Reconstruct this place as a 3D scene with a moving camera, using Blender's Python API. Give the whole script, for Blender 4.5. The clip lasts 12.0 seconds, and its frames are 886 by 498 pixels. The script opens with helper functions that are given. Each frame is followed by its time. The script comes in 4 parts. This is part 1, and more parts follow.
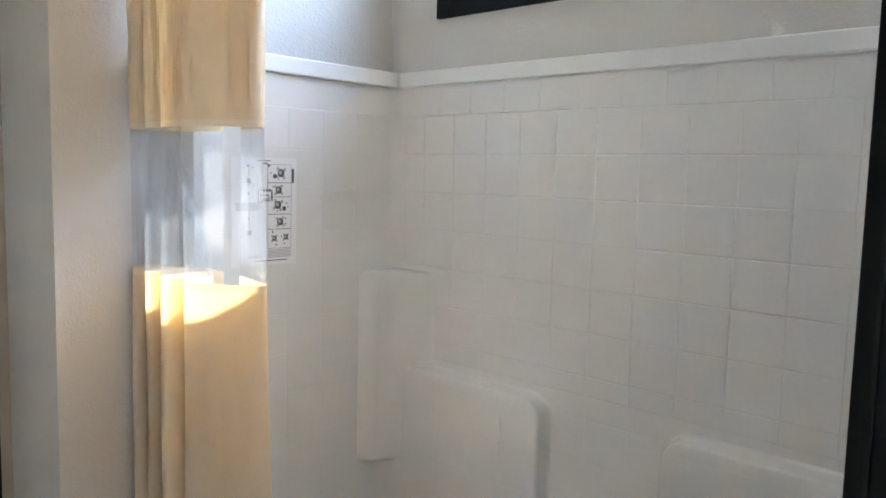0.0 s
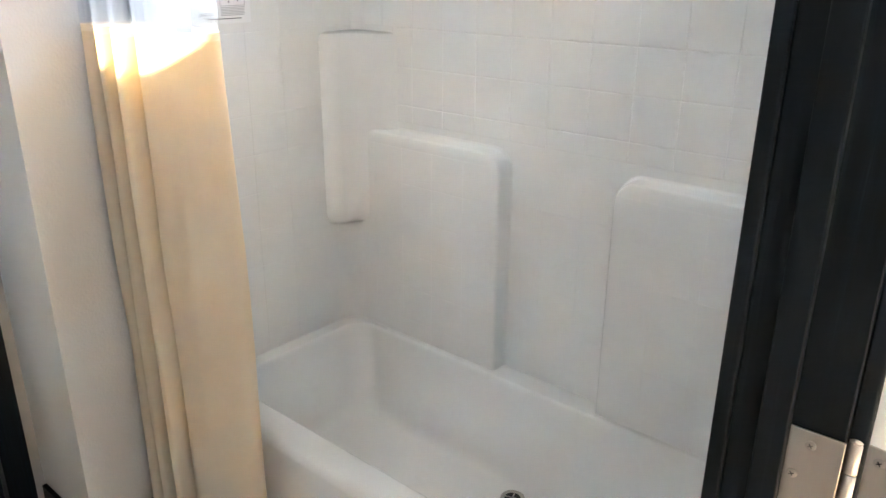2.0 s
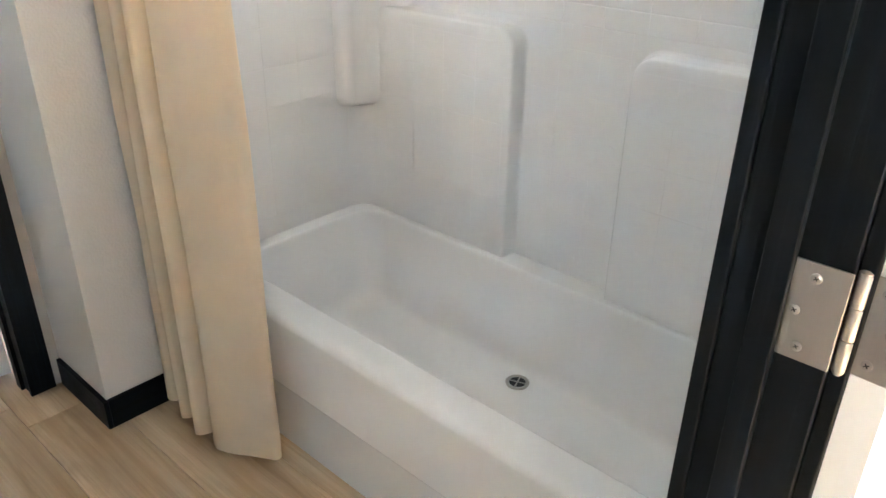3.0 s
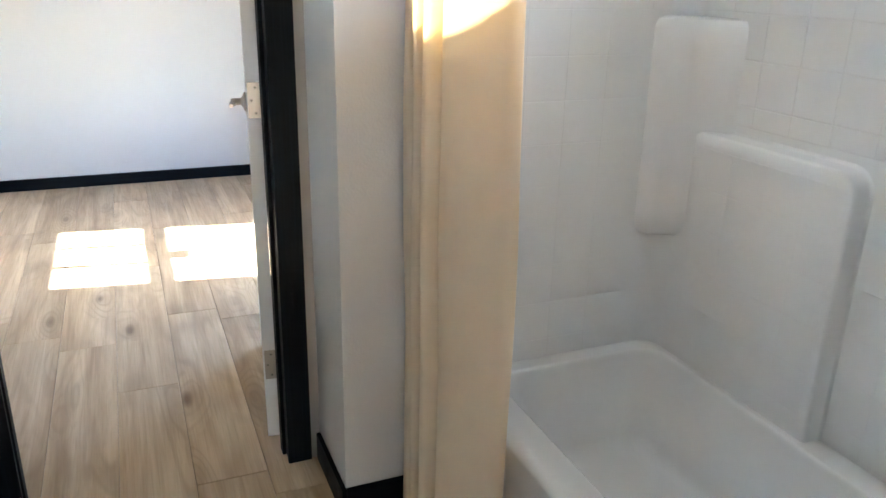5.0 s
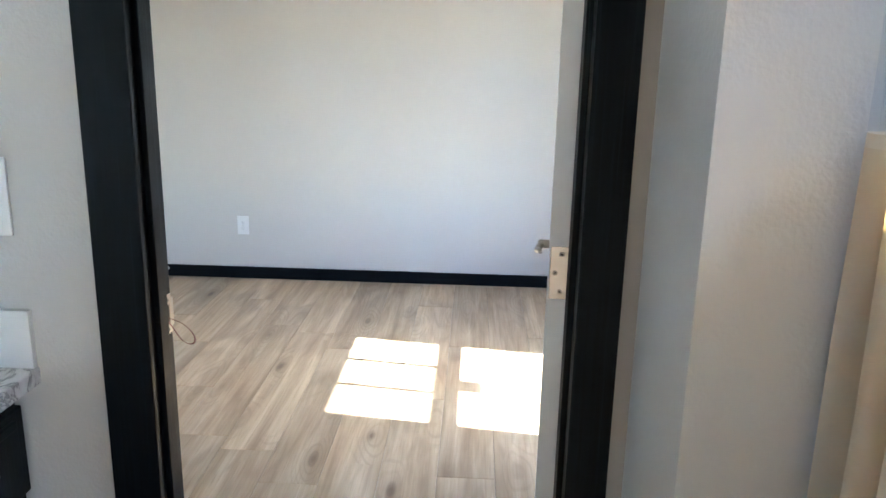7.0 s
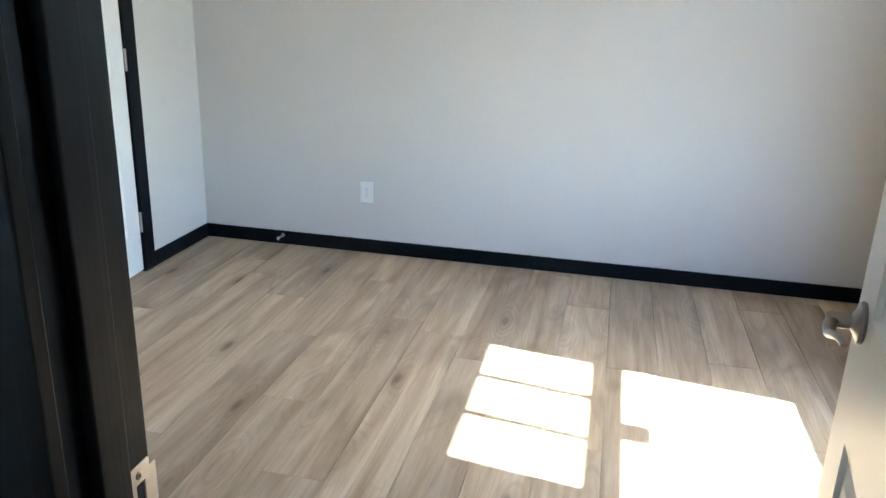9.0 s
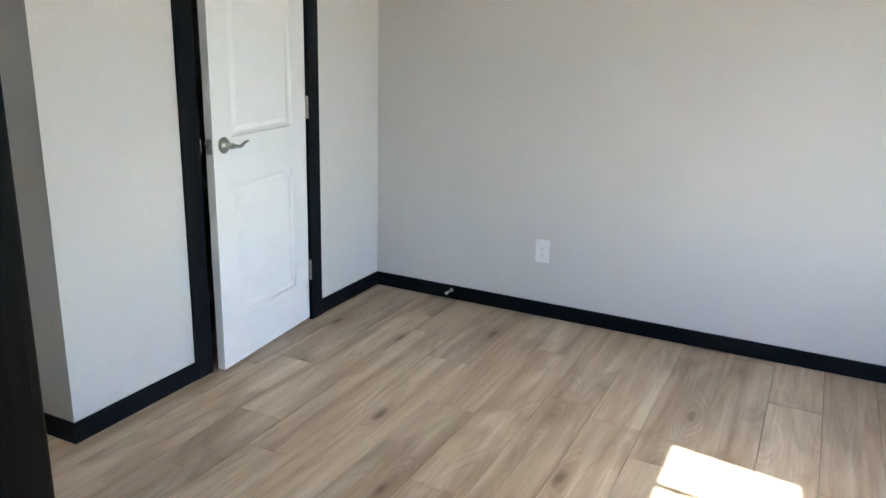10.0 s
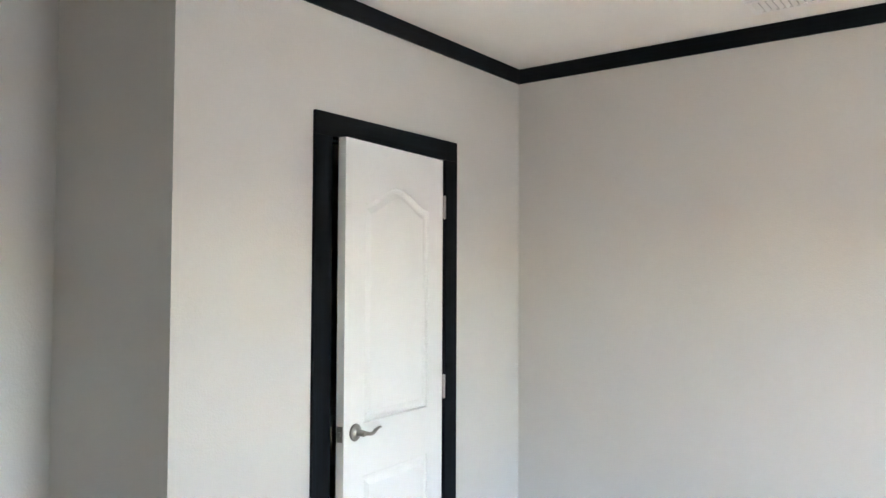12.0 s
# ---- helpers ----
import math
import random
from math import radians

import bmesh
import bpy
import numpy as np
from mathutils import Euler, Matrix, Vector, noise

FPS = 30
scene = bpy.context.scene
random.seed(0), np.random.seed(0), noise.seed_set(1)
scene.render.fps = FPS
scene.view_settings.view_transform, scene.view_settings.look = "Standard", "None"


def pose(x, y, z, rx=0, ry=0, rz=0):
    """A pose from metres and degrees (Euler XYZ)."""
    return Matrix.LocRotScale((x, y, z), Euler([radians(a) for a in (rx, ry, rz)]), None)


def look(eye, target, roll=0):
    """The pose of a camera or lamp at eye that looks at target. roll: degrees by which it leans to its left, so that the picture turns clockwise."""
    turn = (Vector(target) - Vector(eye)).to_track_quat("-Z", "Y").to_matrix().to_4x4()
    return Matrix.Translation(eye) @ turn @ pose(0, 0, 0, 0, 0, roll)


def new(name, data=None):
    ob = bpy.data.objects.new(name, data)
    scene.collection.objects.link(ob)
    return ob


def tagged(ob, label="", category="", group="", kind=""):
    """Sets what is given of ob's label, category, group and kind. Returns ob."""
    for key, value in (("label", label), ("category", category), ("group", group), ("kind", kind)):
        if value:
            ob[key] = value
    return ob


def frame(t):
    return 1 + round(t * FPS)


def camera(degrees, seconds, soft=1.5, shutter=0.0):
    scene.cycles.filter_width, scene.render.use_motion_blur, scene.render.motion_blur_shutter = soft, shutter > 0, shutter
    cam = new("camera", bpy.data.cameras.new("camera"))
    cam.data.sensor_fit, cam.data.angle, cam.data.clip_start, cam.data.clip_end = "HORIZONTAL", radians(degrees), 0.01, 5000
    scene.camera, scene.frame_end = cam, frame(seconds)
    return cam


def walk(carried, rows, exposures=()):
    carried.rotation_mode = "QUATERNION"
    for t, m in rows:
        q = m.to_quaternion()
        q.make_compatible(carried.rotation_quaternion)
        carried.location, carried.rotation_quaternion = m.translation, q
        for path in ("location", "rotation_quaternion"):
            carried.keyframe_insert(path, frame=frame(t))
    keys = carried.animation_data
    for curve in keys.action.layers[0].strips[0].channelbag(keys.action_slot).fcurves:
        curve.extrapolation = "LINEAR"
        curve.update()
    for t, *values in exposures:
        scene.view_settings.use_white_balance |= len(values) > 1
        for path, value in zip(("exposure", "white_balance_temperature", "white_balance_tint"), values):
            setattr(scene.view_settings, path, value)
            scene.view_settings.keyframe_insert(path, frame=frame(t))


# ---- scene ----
cam = camera(60.0, 12.0)
# t, x, y, z, yaw, pitch, roll
ROWS = [
    (0, -0.1158, 0.1140, 1.5641, 42.909, -5.701, -1.404),
    (0.5, -0.0969, 0.1088, 1.5458, 41.375, -10.025, -1.077),
    (1, -0.0994, 0.0810, 1.5125, 40.031, -13.898, -0.582),
    (1.5, -0.0664, 0.0989, 1.4687, 40.739, -16.923, -0.328),
    (2, -0.0594, 0.0967, 1.4711, 40.724, -20.622, -0.302),
    (2.5, -0.0427, 0.1077, 1.4174, 40.728, -24.958, -0.148),
    (2.7, -0.0361, 0.1110, 1.3782, 41.001, -26.659, -0.449),
    (4.3, -0.0774, 0.2311, 1.3756, 58.942, -22.576, -0.763),
    (4.5, -0.0752, 0.2474, 1.3705, 61.959, -21.260, -0.889),
    (5, -0.1327, 0.2997, 1.3696, 67.726, -19.697, -1.197),
    (5.5, -0.3373, 0.3223, 1.3798, 71.947, -18.349, -1.271),
    (6, -0.5534, 0.3020, 1.3939, 77.505, -16.758, -1.086),
    (6.5, -0.7566, 0.3538, 1.4079, 85.495, -15.362, -0.872),
    (7, -0.9107, 0.4631, 1.4124, 92.468, -14.251, -1.217),
    (8.8, -1.5768, 0.2939, 1.3735, 99.938, -18.299, -1.976),
    (9, -1.6801, 0.2996, 1.3834, 102.753, -18.407, -1.815),
    (9.5, -1.8624, 0.2958, 1.4020, 109.810, -18.122, -2.129),
    (10, -2.0010, 0.2156, 1.4205, 116.592, -16.181, -1.616),
    (10.5, -2.1071, 0.1379, 1.4651, 122.291, -12.290, -0.576),
    (11, -2.1522, 0.0774, 1.5036, 126.982, -5.419, 0.093),
    (11.5, -2.1814, 0.0478, 1.5367, 128.881, 1.254, -0.239),
    (12, -2.2150, 0.0746, 1.5228, 126.689, 2.068, -0.258),
]

EXPOSURES = [(0.0, 5.15, 6100, 8), (0.5, 5.35, 6100, 8), (1.0, 5.5, 6050, 9), (1.5, 5.65, 5950, 8), (2.5, 6.05, 5900, 8), (4.5, 5.52, 5750, 6), (5.5, 5.42, 5650, 6), (7.0, 5.15, 5450, 5),
             (9.0, 4.9, 5350, 3), (9.5, 4.9, 5450, 4), (10.0, 4.8, 5600, 6), (10.5, 4.95, 5850, 8), (11.0, 4.97, 5850, 9), (12.0, 5.17, 5650, 8)]
walk(cam, [(t, pose(x, y, z, 90 + pitch, roll, yaw)) for t, x, y, z, yaw, pitch, roll in ROWS], EXPOSURES)

# ---- world and sun ----
SUN_TO = Vector((0.15, 1.0, 0.98)).normalized()
world = bpy.data.worlds.new("sky")
scene.world = world
scene.cycles.blur_glossy = 0.3
scene.cycles.caustics_reflective = True
world.use_nodes = True
wn = world.node_tree
sky = wn.nodes.new("ShaderNodeTexSky")
sky.sky_type = "NISHITA"
sky.sun_disc = False
sky.sun_elevation = math.asin(SUN_TO.z)
sky.sun_rotation = math.atan2(SUN_TO.x, SUN_TO.y)
background = wn.nodes["Background"]
background.inputs["Strength"].default_value = 0.15
wn.links.new(sky.outputs[0], background.inputs["Color"])
sun_data = bpy.data.lights.new("sun", "SUN")
sun_data.energy, sun_data.angle, sun_data.color = 2.0, radians(0.53), (1.0, 0.93, 0.82)
sun = new("sun", sun_data)
sun.matrix_world = look(SUN_TO * 30, (0, 0, 0))


# ---- materials ----
def material(name, colour, rough=0.5, metal=0.0):
    m = bpy.data.materials.new(name)
    m.use_nodes = True
    b = m.node_tree.nodes["Principled BSDF"]
    b.inputs["Base Color"].default_value = (*colour, 1)
    b.inputs["Roughness"].default_value = rough
    b.inputs["Metallic"].default_value = metal
    return m, m.node_tree, b


def coords(nt, scale=(1, 1, 1), kind="Object", offset=None):
    tc = nt.nodes.new("ShaderNodeTexCoord")
    mp = nt.nodes.new("ShaderNodeMapping")
    mp.inputs["Scale"].default_value = scale
    nt.links.new(tc.outputs[kind], mp.inputs["Vector"])
    if offset is not None:
        nt.links.new(offset, mp.inputs["Location"])
    return mp.outputs[0]


def noise_node(nt, vec, scale, detail=3.0, rough=0.55, distort=0.0):
    n = nt.nodes.new("ShaderNodeTexNoise")
    n.inputs["Scale"].default_value = scale
    n.inputs["Detail"].default_value = detail
    n.inputs["Roughness"].default_value = rough
    n.inputs["Distortion"].default_value = distort
    nt.links.new(vec, n.inputs["Vector"])
    return n.outputs["Fac"]


def ramp(nt, fac, stops):
    r = nt.nodes.new("ShaderNodeValToRGB")
    els = r.color_ramp.elements
    while len(els) < len(stops):
        els.new(0.5)
    for e, (p, c) in zip(els, stops):
        e.position, e.color = p, (*c, 1)
    nt.links.new(fac, r.inputs[0])
    return r.outputs[0]


def mix_colour(nt, fac, a, b, mode="MIX"):
    n = nt.nodes.new("ShaderNodeMix")
    n.data_type, n.blend_type = "RGBA", mode
    for sock, v in ((n.inputs[0], fac), (n.inputs[6], a), (n.inputs[7], b)):
        if isinstance(v, (int, float)):
            sock.default_value = v
        elif isinstance(v, tuple):
            sock.default_value = (*v, 1)
        else:
            nt.links.new(v, sock)
    return n.outputs[2]


def scaled(nt, fac, lo, hi, src=(0.3, 0.7)):
    n = nt.nodes.new("ShaderNodeMapRange")
    n.inputs[1].default_value, n.inputs[2].default_value = src
    n.inputs[3].default_value, n.inputs[4].default_value = lo, hi
    nt.links.new(fac, n.inputs[0])
    return n.outputs[0]


def bump(nt, b, fac, strength, distance=0.002):
    n = nt.nodes.new("ShaderNodeBump")
    n.inputs["Strength"].default_value, n.inputs["Distance"].default_value = strength, distance
    nt.links.new(fac, n.inputs["Height"])
    nt.links.new(n.outputs[0], b.inputs["Normal"])
    return n


def painted_wall():
    m, nt, b = material("greige_wall_paint", (0.6, 0.58, 0.55), 0.6)
    v = coords(nt)
    big = noise_node(nt, v, 1.3, 3)
    nt.links.new(ramp(nt, big, [(0.3, (0.585, 0.565, 0.535)), (0.7, (0.62, 0.60, 0.57))]), b.inputs["Base Color"])
    fine = noise_node(nt, v, 150, 2, 0.5)
    mid = noise_node(nt, v, 38, 2, 0.5)
    s = nt.nodes.new("ShaderNodeMath")
    s.operation = "ADD"
    nt.links.new(fine, s.inputs[0])
    nt.links.new(mid, s.inputs[1])
    bump(nt, b, s.outputs[0], 0.36, 0.0026)
    nt.links.new(scaled(nt, big, 0.5, 0.68), b.inputs["Roughness"])
    return m


def ceiling_paint():
    m, nt, b = material("ceiling_paint", (0.8, 0.79, 0.76), 0.8)
    v = coords(nt)
    nt.links.new(ramp(nt, noise_node(nt, v, 2, 3), [(0.3, (0.78, 0.765, 0.74)), (0.7, (0.82, 0.81, 0.785))]), b.inputs["Base Color"])
    bump(nt, b, noise_node(nt, v, 70, 4), 0.35, 0.003)
    return m


def black_trim(name, axis):
    m, nt, b = material(name, (0.012, 0.014, 0.018), 0.5)
    sc = [90.0, 90.0, 90.0]
    sc["xyz".index(axis)] = 2.2
    v = coords(nt, tuple(sc))
    grain = noise_node(nt, v, 1.0, 5, 0.65, 0.6)
    wear = noise_node(nt, coords(nt), 9, 4)
    base = ramp(nt, grain, [(0.35, (0.002, 0.003, 0.0045)), (0.6, (0.0036, 0.0058, 0.0095)), (0.82, (0.018, 0.0225, 0.028))])
    nt.links.new(base, b.inputs["Base Color"])
    nt.links.new(scaled(nt, wear, 0.42, 0.6), b.inputs["Roughness"])
    b.inputs["Specular IOR Level"].default_value = 0.13
    bump(nt, b, grain, 0.35, 0.0016)
    return m


def white_paint(name, colour=(0.79, 0.79, 0.78), rough=0.38):
    m, nt, b = material(name, colour, rough)
    v = coords(nt)
    big = noise_node(nt, v, 5, 3)
    dark = tuple(c * 0.965 for c in colour)
    nt.links.new(ramp(nt, big, [(0.3, dark), (0.7, colour)]), b.inputs["Base Color"])
    nt.links.new(scaled(nt, big, rough - 0.06, rough + 0.08), b.inputs["Roughness"])
    bump(nt, b, noise_node(nt, coords(nt, (60, 60, 6)), 1.5, 3), 0.06, 0.001)
    return m


def acrylic():
    m, nt, b = material("white_acrylic", (0.78, 0.77, 0.75), 0.12)
    v = nt.nodes.new("ShaderNodeNewGeometry").outputs["Position"]
    big = noise_node(nt, v, 4, 4)
    nt.links.new(ramp(nt, big, [(0.3, (0.755, 0.745, 0.725)), (0.7, (0.80, 0.792, 0.775))]), b.inputs["Base Color"])
    nt.links.new(scaled(nt, noise_node(nt, v, 11, 5), 0.025, 0.07), b.inputs["Roughness"])
    bump(nt, b, noise_node(nt, v, 16, 2), 0.1, 0.003)
    return m


def plank_wood():
    m, nt, b = material("oak_plank", (0.4, 0.33, 0.26), 0.42)
    info = nt.nodes.new("ShaderNodeObjectInfo")
    mul = nt.nodes.new("ShaderNodeVectorMath")
    mul.operation = "MULTIPLY"
    mul.inputs[1].default_value = (37.0, 53.0, 71.0)
    comb = nt.nodes.new("ShaderNodeCombineXYZ")
    for k in range(3):
        nt.links.new(info.outputs["Random"], comb.inputs[k])
    nt.links.new(comb.outputs[0], mul.inputs[0])
    off = mul.outputs[0]
    # rings: a slow noise, drawn into ovals round the knots
    warp = noise_node(nt, coords(nt, (1.0, 6.0, 1), offset=off), 1.0, 1.5, 0.45, 0.2)
    knots = nt.nodes.new("ShaderNodeTexVoronoi")
    knots.inputs["Scale"].default_value = 1.0
    nt.links.new(coords(nt, (2.1, 6.5, 1), offset=off), knots.inputs["Vector"])
    split = nt.nodes.new("ShaderNodeSeparateColor")
    nt.links.new(knots.outputs["Color"], split.inputs[0])
    some = scaled(nt, split.outputs[0], 0.0, 1.0, (0.45, 0.6))
    near = nt.nodes.new("ShaderNodeMath")
    near.operation = "MULTIPLY"
    nt.links.new(scaled(nt, knots.outputs["Distance"], 1.0, 0.0, (0.0, 0.5)), near.inputs[0])
    nt.links.new(some, near.inputs[1])
    phase = nt.nodes.new("ShaderNodeMath")
    phase.operation = "MULTIPLY_ADD"
    phase.inputs[1].default_value = 0.42
    nt.links.new(near.outputs[0], phase.inputs[0])
    nt.links.new(warp, phase.inputs[2])
    wave = nt.nodes.new("ShaderNodeMath")
    wave.operation = "MULTIPLY"
    wave.inputs[1].default_value = 66.0
    nt.links.new(phase.outputs[0], wave.inputs[0])
    sine = nt.nodes.new("ShaderNodeMath")
    sine.operation = "SINE"
    nt.links.new(wave.outputs[0], sine.inputs[0])
    fine = noise_node(nt, coords(nt, (4, 150, 1), offset=off), 1.0, 5, 0.65)
    streak = noise_node(nt, coords(nt, (0.8, 12, 1), offset=off), 1.0, 5, 0.62, 0.4)
    patch = noise_node(nt, coords(nt, (1.6, 4.5, 1), offset=off), 1.0, 2, 0.5, 0.6)
    base = ramp(nt, streak, [(0.27, (0.29, 0.2, 0.12)), (0.46, (0.46, 0.345, 0.228)), (0.7, (0.64, 0.53, 0.395))])
    figure = nt.nodes.new("ShaderNodeMath")
    figure.operation = "MULTIPLY_ADD"
    nt.links.new(scaled(nt, patch, 0.1, 0.8, (0.42, 0.62)), figure.inputs[0])
    nt.links.new(scaled(nt, sine.outputs[0], 0.0, 0.40, (0.1, 1.0)), figure.inputs[1])
    nt.links.new(scaled(nt, near.outputs[0], 0.0, 0.55, (0.35, 0.95)), figure.inputs[2])
    ringed = mix_colour(nt, figure.outputs[0], base, (0.22, 0.148, 0.088))
    grained = mix_colour(nt, scaled(nt, fine, 0.0, 0.42, (0.5, 0.75)), ringed, (0.25, 0.172, 0.105))
    smoky = mix_colour(nt, scaled(nt, patch, 0.0, 0.62, (0.48, 0.7)), grained, (0.27, 0.195, 0.125))
    knotted = mix_colour(nt, scaled(nt, near.outputs[0], 0.0, 0.8, (0.72, 0.92)), smoky, (0.13, 0.082, 0.05))
    tone = ramp(nt, info.outputs["Random"], [(0.0, (0.9, 0.87, 0.82)), (0.5, (1.09, 1.06, 1.0)), (1.0, (1.22, 1.19, 1.13))])
    nt.links.new(mix_colour(nt, 1.0, knotted, tone, "MULTIPLY"), b.inputs["Base Color"])
    nt.links.new(scaled(nt, fine, 0.34, 0.48), b.inputs["Roughness"])
    bump(nt, b, fine, 0.18, 0.0008)
    return m


def brushed_nickel():
    m, nt, b = material("brushed_nickel", (0.36, 0.335, 0.305), 0.3, 1.0)
    n = noise_node(nt, coords(nt, (60, 60, 900)), 1.0, 2)
    nt.links.new(scaled(nt, n, 0.28, 0.36), b.inputs["Roughness"])
    return m


def satin_nickel():
    m, nt, b = material("satin_nickel", (0.43, 0.395, 0.35), 0.36, 1.0)
    n = noise_node(nt, coords(nt, (900, 900, 40)), 1.0, 2)
    nt.links.new(scaled(nt, n, 0.32, 0.44), b.inputs["Roughness"])
    return m


def marble():
    m, nt, b = material("marble_laminate", (0.75, 0.74, 0.73), 0.25)
    v = coords(nt)
    veins = noise_node(nt, v, 9, 6, 0.65, 2.2)
    nt.links.new(ramp(nt, veins, [(0.36, (0.8, 0.79, 0.78)), (0.48, (0.62, 0.61, 0.6)), (0.52, (0.3, 0.3, 0.3)), (0.56, (0.7, 0.69, 0.68)), (0.7, (0.82, 0.81, 0.8))]), b.inputs["Base Color"])
    return m


def cloth(name, colour, through_colour, share):
    m = bpy.data.materials.new(name)
    m.use_nodes = True
    nt = m.node_tree
    b = nt.nodes["Principled BSDF"]
    out = nt.nodes["Material Output"]
    v = coords(nt)
    soft = noise_node(nt, v, 14, 4)
    dark = tuple(c * 0.93 for c in colour)
    nt.links.new(ramp(nt, soft, [(0.3, dark), (0.7, colour)]), b.inputs["Base Color"])
    b.inputs["Roughness"].default_value = 0.42
    bump(nt, b, noise_node(nt, coords(nt, (1, 1, 0.35)), 26, 3, 0.5, 0.6), 0.25, 0.004)
    tr = nt.nodes.new("ShaderNodeBsdfTranslucent")
    tr.inputs["Color"].default_value = (*through_colour, 1)
    mx = nt.nodes.new("ShaderNodeMixShader")
    mx.inputs[0].default_value = share
    nt.links.new(b.outputs[0], mx.inputs[1])
    nt.links.new(tr.outputs[0], mx.inputs[2])
    nt.links.new(mx.outputs[0], out.inputs["Surface"])
    return m


def sheet_gloss(nt, least, most):
    """The share of gloss of a thin clear sheet: least head on, rising steeply at a glancing view."""
    lw = nt.nodes.new("ShaderNodeLayerWeight")
    p = nt.nodes.new("ShaderNodeMath")
    p.operation = "POWER"
    p.inputs[1].default_value = 4.0
    nt.links.new(lw.outputs["Facing"], p.inputs[0])
    return scaled(nt, p.outputs[0], least, most, (0.0, 1.0))


def clear_vinyl():
    m = bpy.data.materials.new("clear_vinyl")
    m.use_nodes = True
    nt = m.node_tree
    out = nt.nodes["Material Output"]
    nt.nodes.remove(nt.nodes["Principled BSDF"])
    tp = nt.nodes.new("ShaderNodeBsdfTransparent")
    tp.inputs["Color"].default_value = (0.93, 0.95, 0.97, 1)
    gl = nt.nodes.new("ShaderNodeBsdfGlossy")
    gl.inputs["Roughness"].default_value = 0.1
    gl.inputs["Color"].default_value = (0.95, 0.96, 1.0, 1)
    edge = sheet_gloss(nt, 0.1, 0.8)
    bp = nt.nodes.new("ShaderNodeBump")
    bp.inputs["Strength"].default_value, bp.inputs["Distance"].default_value = 1.0, 0.0004
    nt.links.new(noise_node(nt, coords(nt, (1, 1, 0.6)), 17, 1.5, 0.45, 1.6), bp.inputs["Height"])
    nt.links.new(bp.outputs[0], gl.inputs["Normal"])
    haze = nt.nodes.new("ShaderNodeBsdfTranslucent")
    haze.inputs["Color"].default_value = (0.8, 0.87, 1.0, 1)
    m1 = nt.nodes.new("ShaderNodeMixShader")
    m1.inputs[0].default_value = 0.026
    nt.links.new(tp.outputs[0], m1.inputs[1])
    nt.links.new(haze.outputs[0], m1.inputs[2])
    m2 = nt.nodes.new("ShaderNodeMixShader")
    nt.links.new(edge, m2.inputs[0])
    nt.links.new(m1.outputs[0], m2.inputs[1])
    nt.links.new(gl.outputs[0], m2.inputs[2])
    nt.links.new(m2.outputs[0], out.inputs["Surface"])
    return m


def window_glass():
    m = bpy.data.materials.new("window_glass")
    m.use_nodes = True
    nt = m.node_tree
    out = nt.nodes["Material Output"]
    nt.nodes.remove(nt.nodes["Principled BSDF"])
    tp = nt.nodes.new("ShaderNodeBsdfTransparent")
    tp.inputs["Color"].default_value = (0.95, 0.97, 0.97, 1)
    gl = nt.nodes.new("ShaderNodeBsdfGlossy")
    gl.inputs["Roughness"].default_value = 0.0
    edge = sheet_gloss(nt, 0.07, 0.8)
    mx = nt.nodes.new("ShaderNodeMixShader")
    nt.links.new(edge, mx.inputs[0])
    nt.links.new(tp.outputs[0], mx.inputs[1])
    nt.links.new(gl.outputs[0], mx.inputs[2])
    nt.links.new(mx.outputs[0], out.inputs["Surface"])
    return m


# pale on purpose: throws sunlight up through the windows onto the ceilings
def pale_ground():
    m, nt, b = material("sun_bounce_ground", (0.3, 0.25, 0.19), 0.9)
    nt.links.new(ramp(nt, noise_node(nt, coords(nt), 0.6, 6), [(0.3, (0.36, 0.31, 0.24)), (0.7, (0.46, 0.4, 0.32))]), b.inputs["Base Color"])
    return m


WALL, CEIL, PLANK, ACRYL, NICKEL, MARBLE = painted_wall(), ceiling_paint(), plank_wood(), acrylic(), brushed_nickel(), marble()
BLACK_X, BLACK_Y, BLACK_Z = (black_trim("black_wood_" + a, a) for a in "xyz")
DOOR_WHITE = white_paint("door_white")
PLASTIC = white_paint("white_plastic", (0.8, 0.8, 0.79), 0.3)
TRIM_WHITE = white_paint("trim_white", (0.8, 0.8, 0.79), 0.35)
CREAM = cloth("cream_fabric", (0.74, 0.675, 0.55), (0.87, 0.56, 0.2), 0.31)
HEM = cloth("cream_hem", (0.82, 0.77, 0.66), (0.85, 0.52, 0.2), 0.24)
VINYL, GLASS = clear_vinyl(), window_glass()
MIRROR = material("mirror_silver", (0.9, 0.92, 0.92), 0.01, 1.0)[0]
# near-black: shade in holes and slots, also subfloor and counter strip
DARK = material("dark_gap", (0.01, 0.01, 0.01), 0.7)[0]
PAPER = white_paint("paper", (0.82, 0.82, 0.82), 0.7)
INK = material("print_grey", (0.09, 0.09, 0.1), 0.7)[0]
INK_PALE = material("print_pale_grey", (0.4, 0.4, 0.41), 0.7)[0]
RIBBON = material("pink_ribbon_cloth", (0.3, 0.13, 0.1), 0.6)[0]
STRIKE = material("strike_nickel", (0.62, 0.55, 0.46), 0.3, 1.0)[0]
GROUND_PALE = pale_ground()
CAULK = material("bare_board_tan", (0.36, 0.325, 0.285), 0.8)[0]
SATIN = satin_nickel()
RUBBER = material("white_rubber", (0.75, 0.75, 0.73), 0.6)[0]


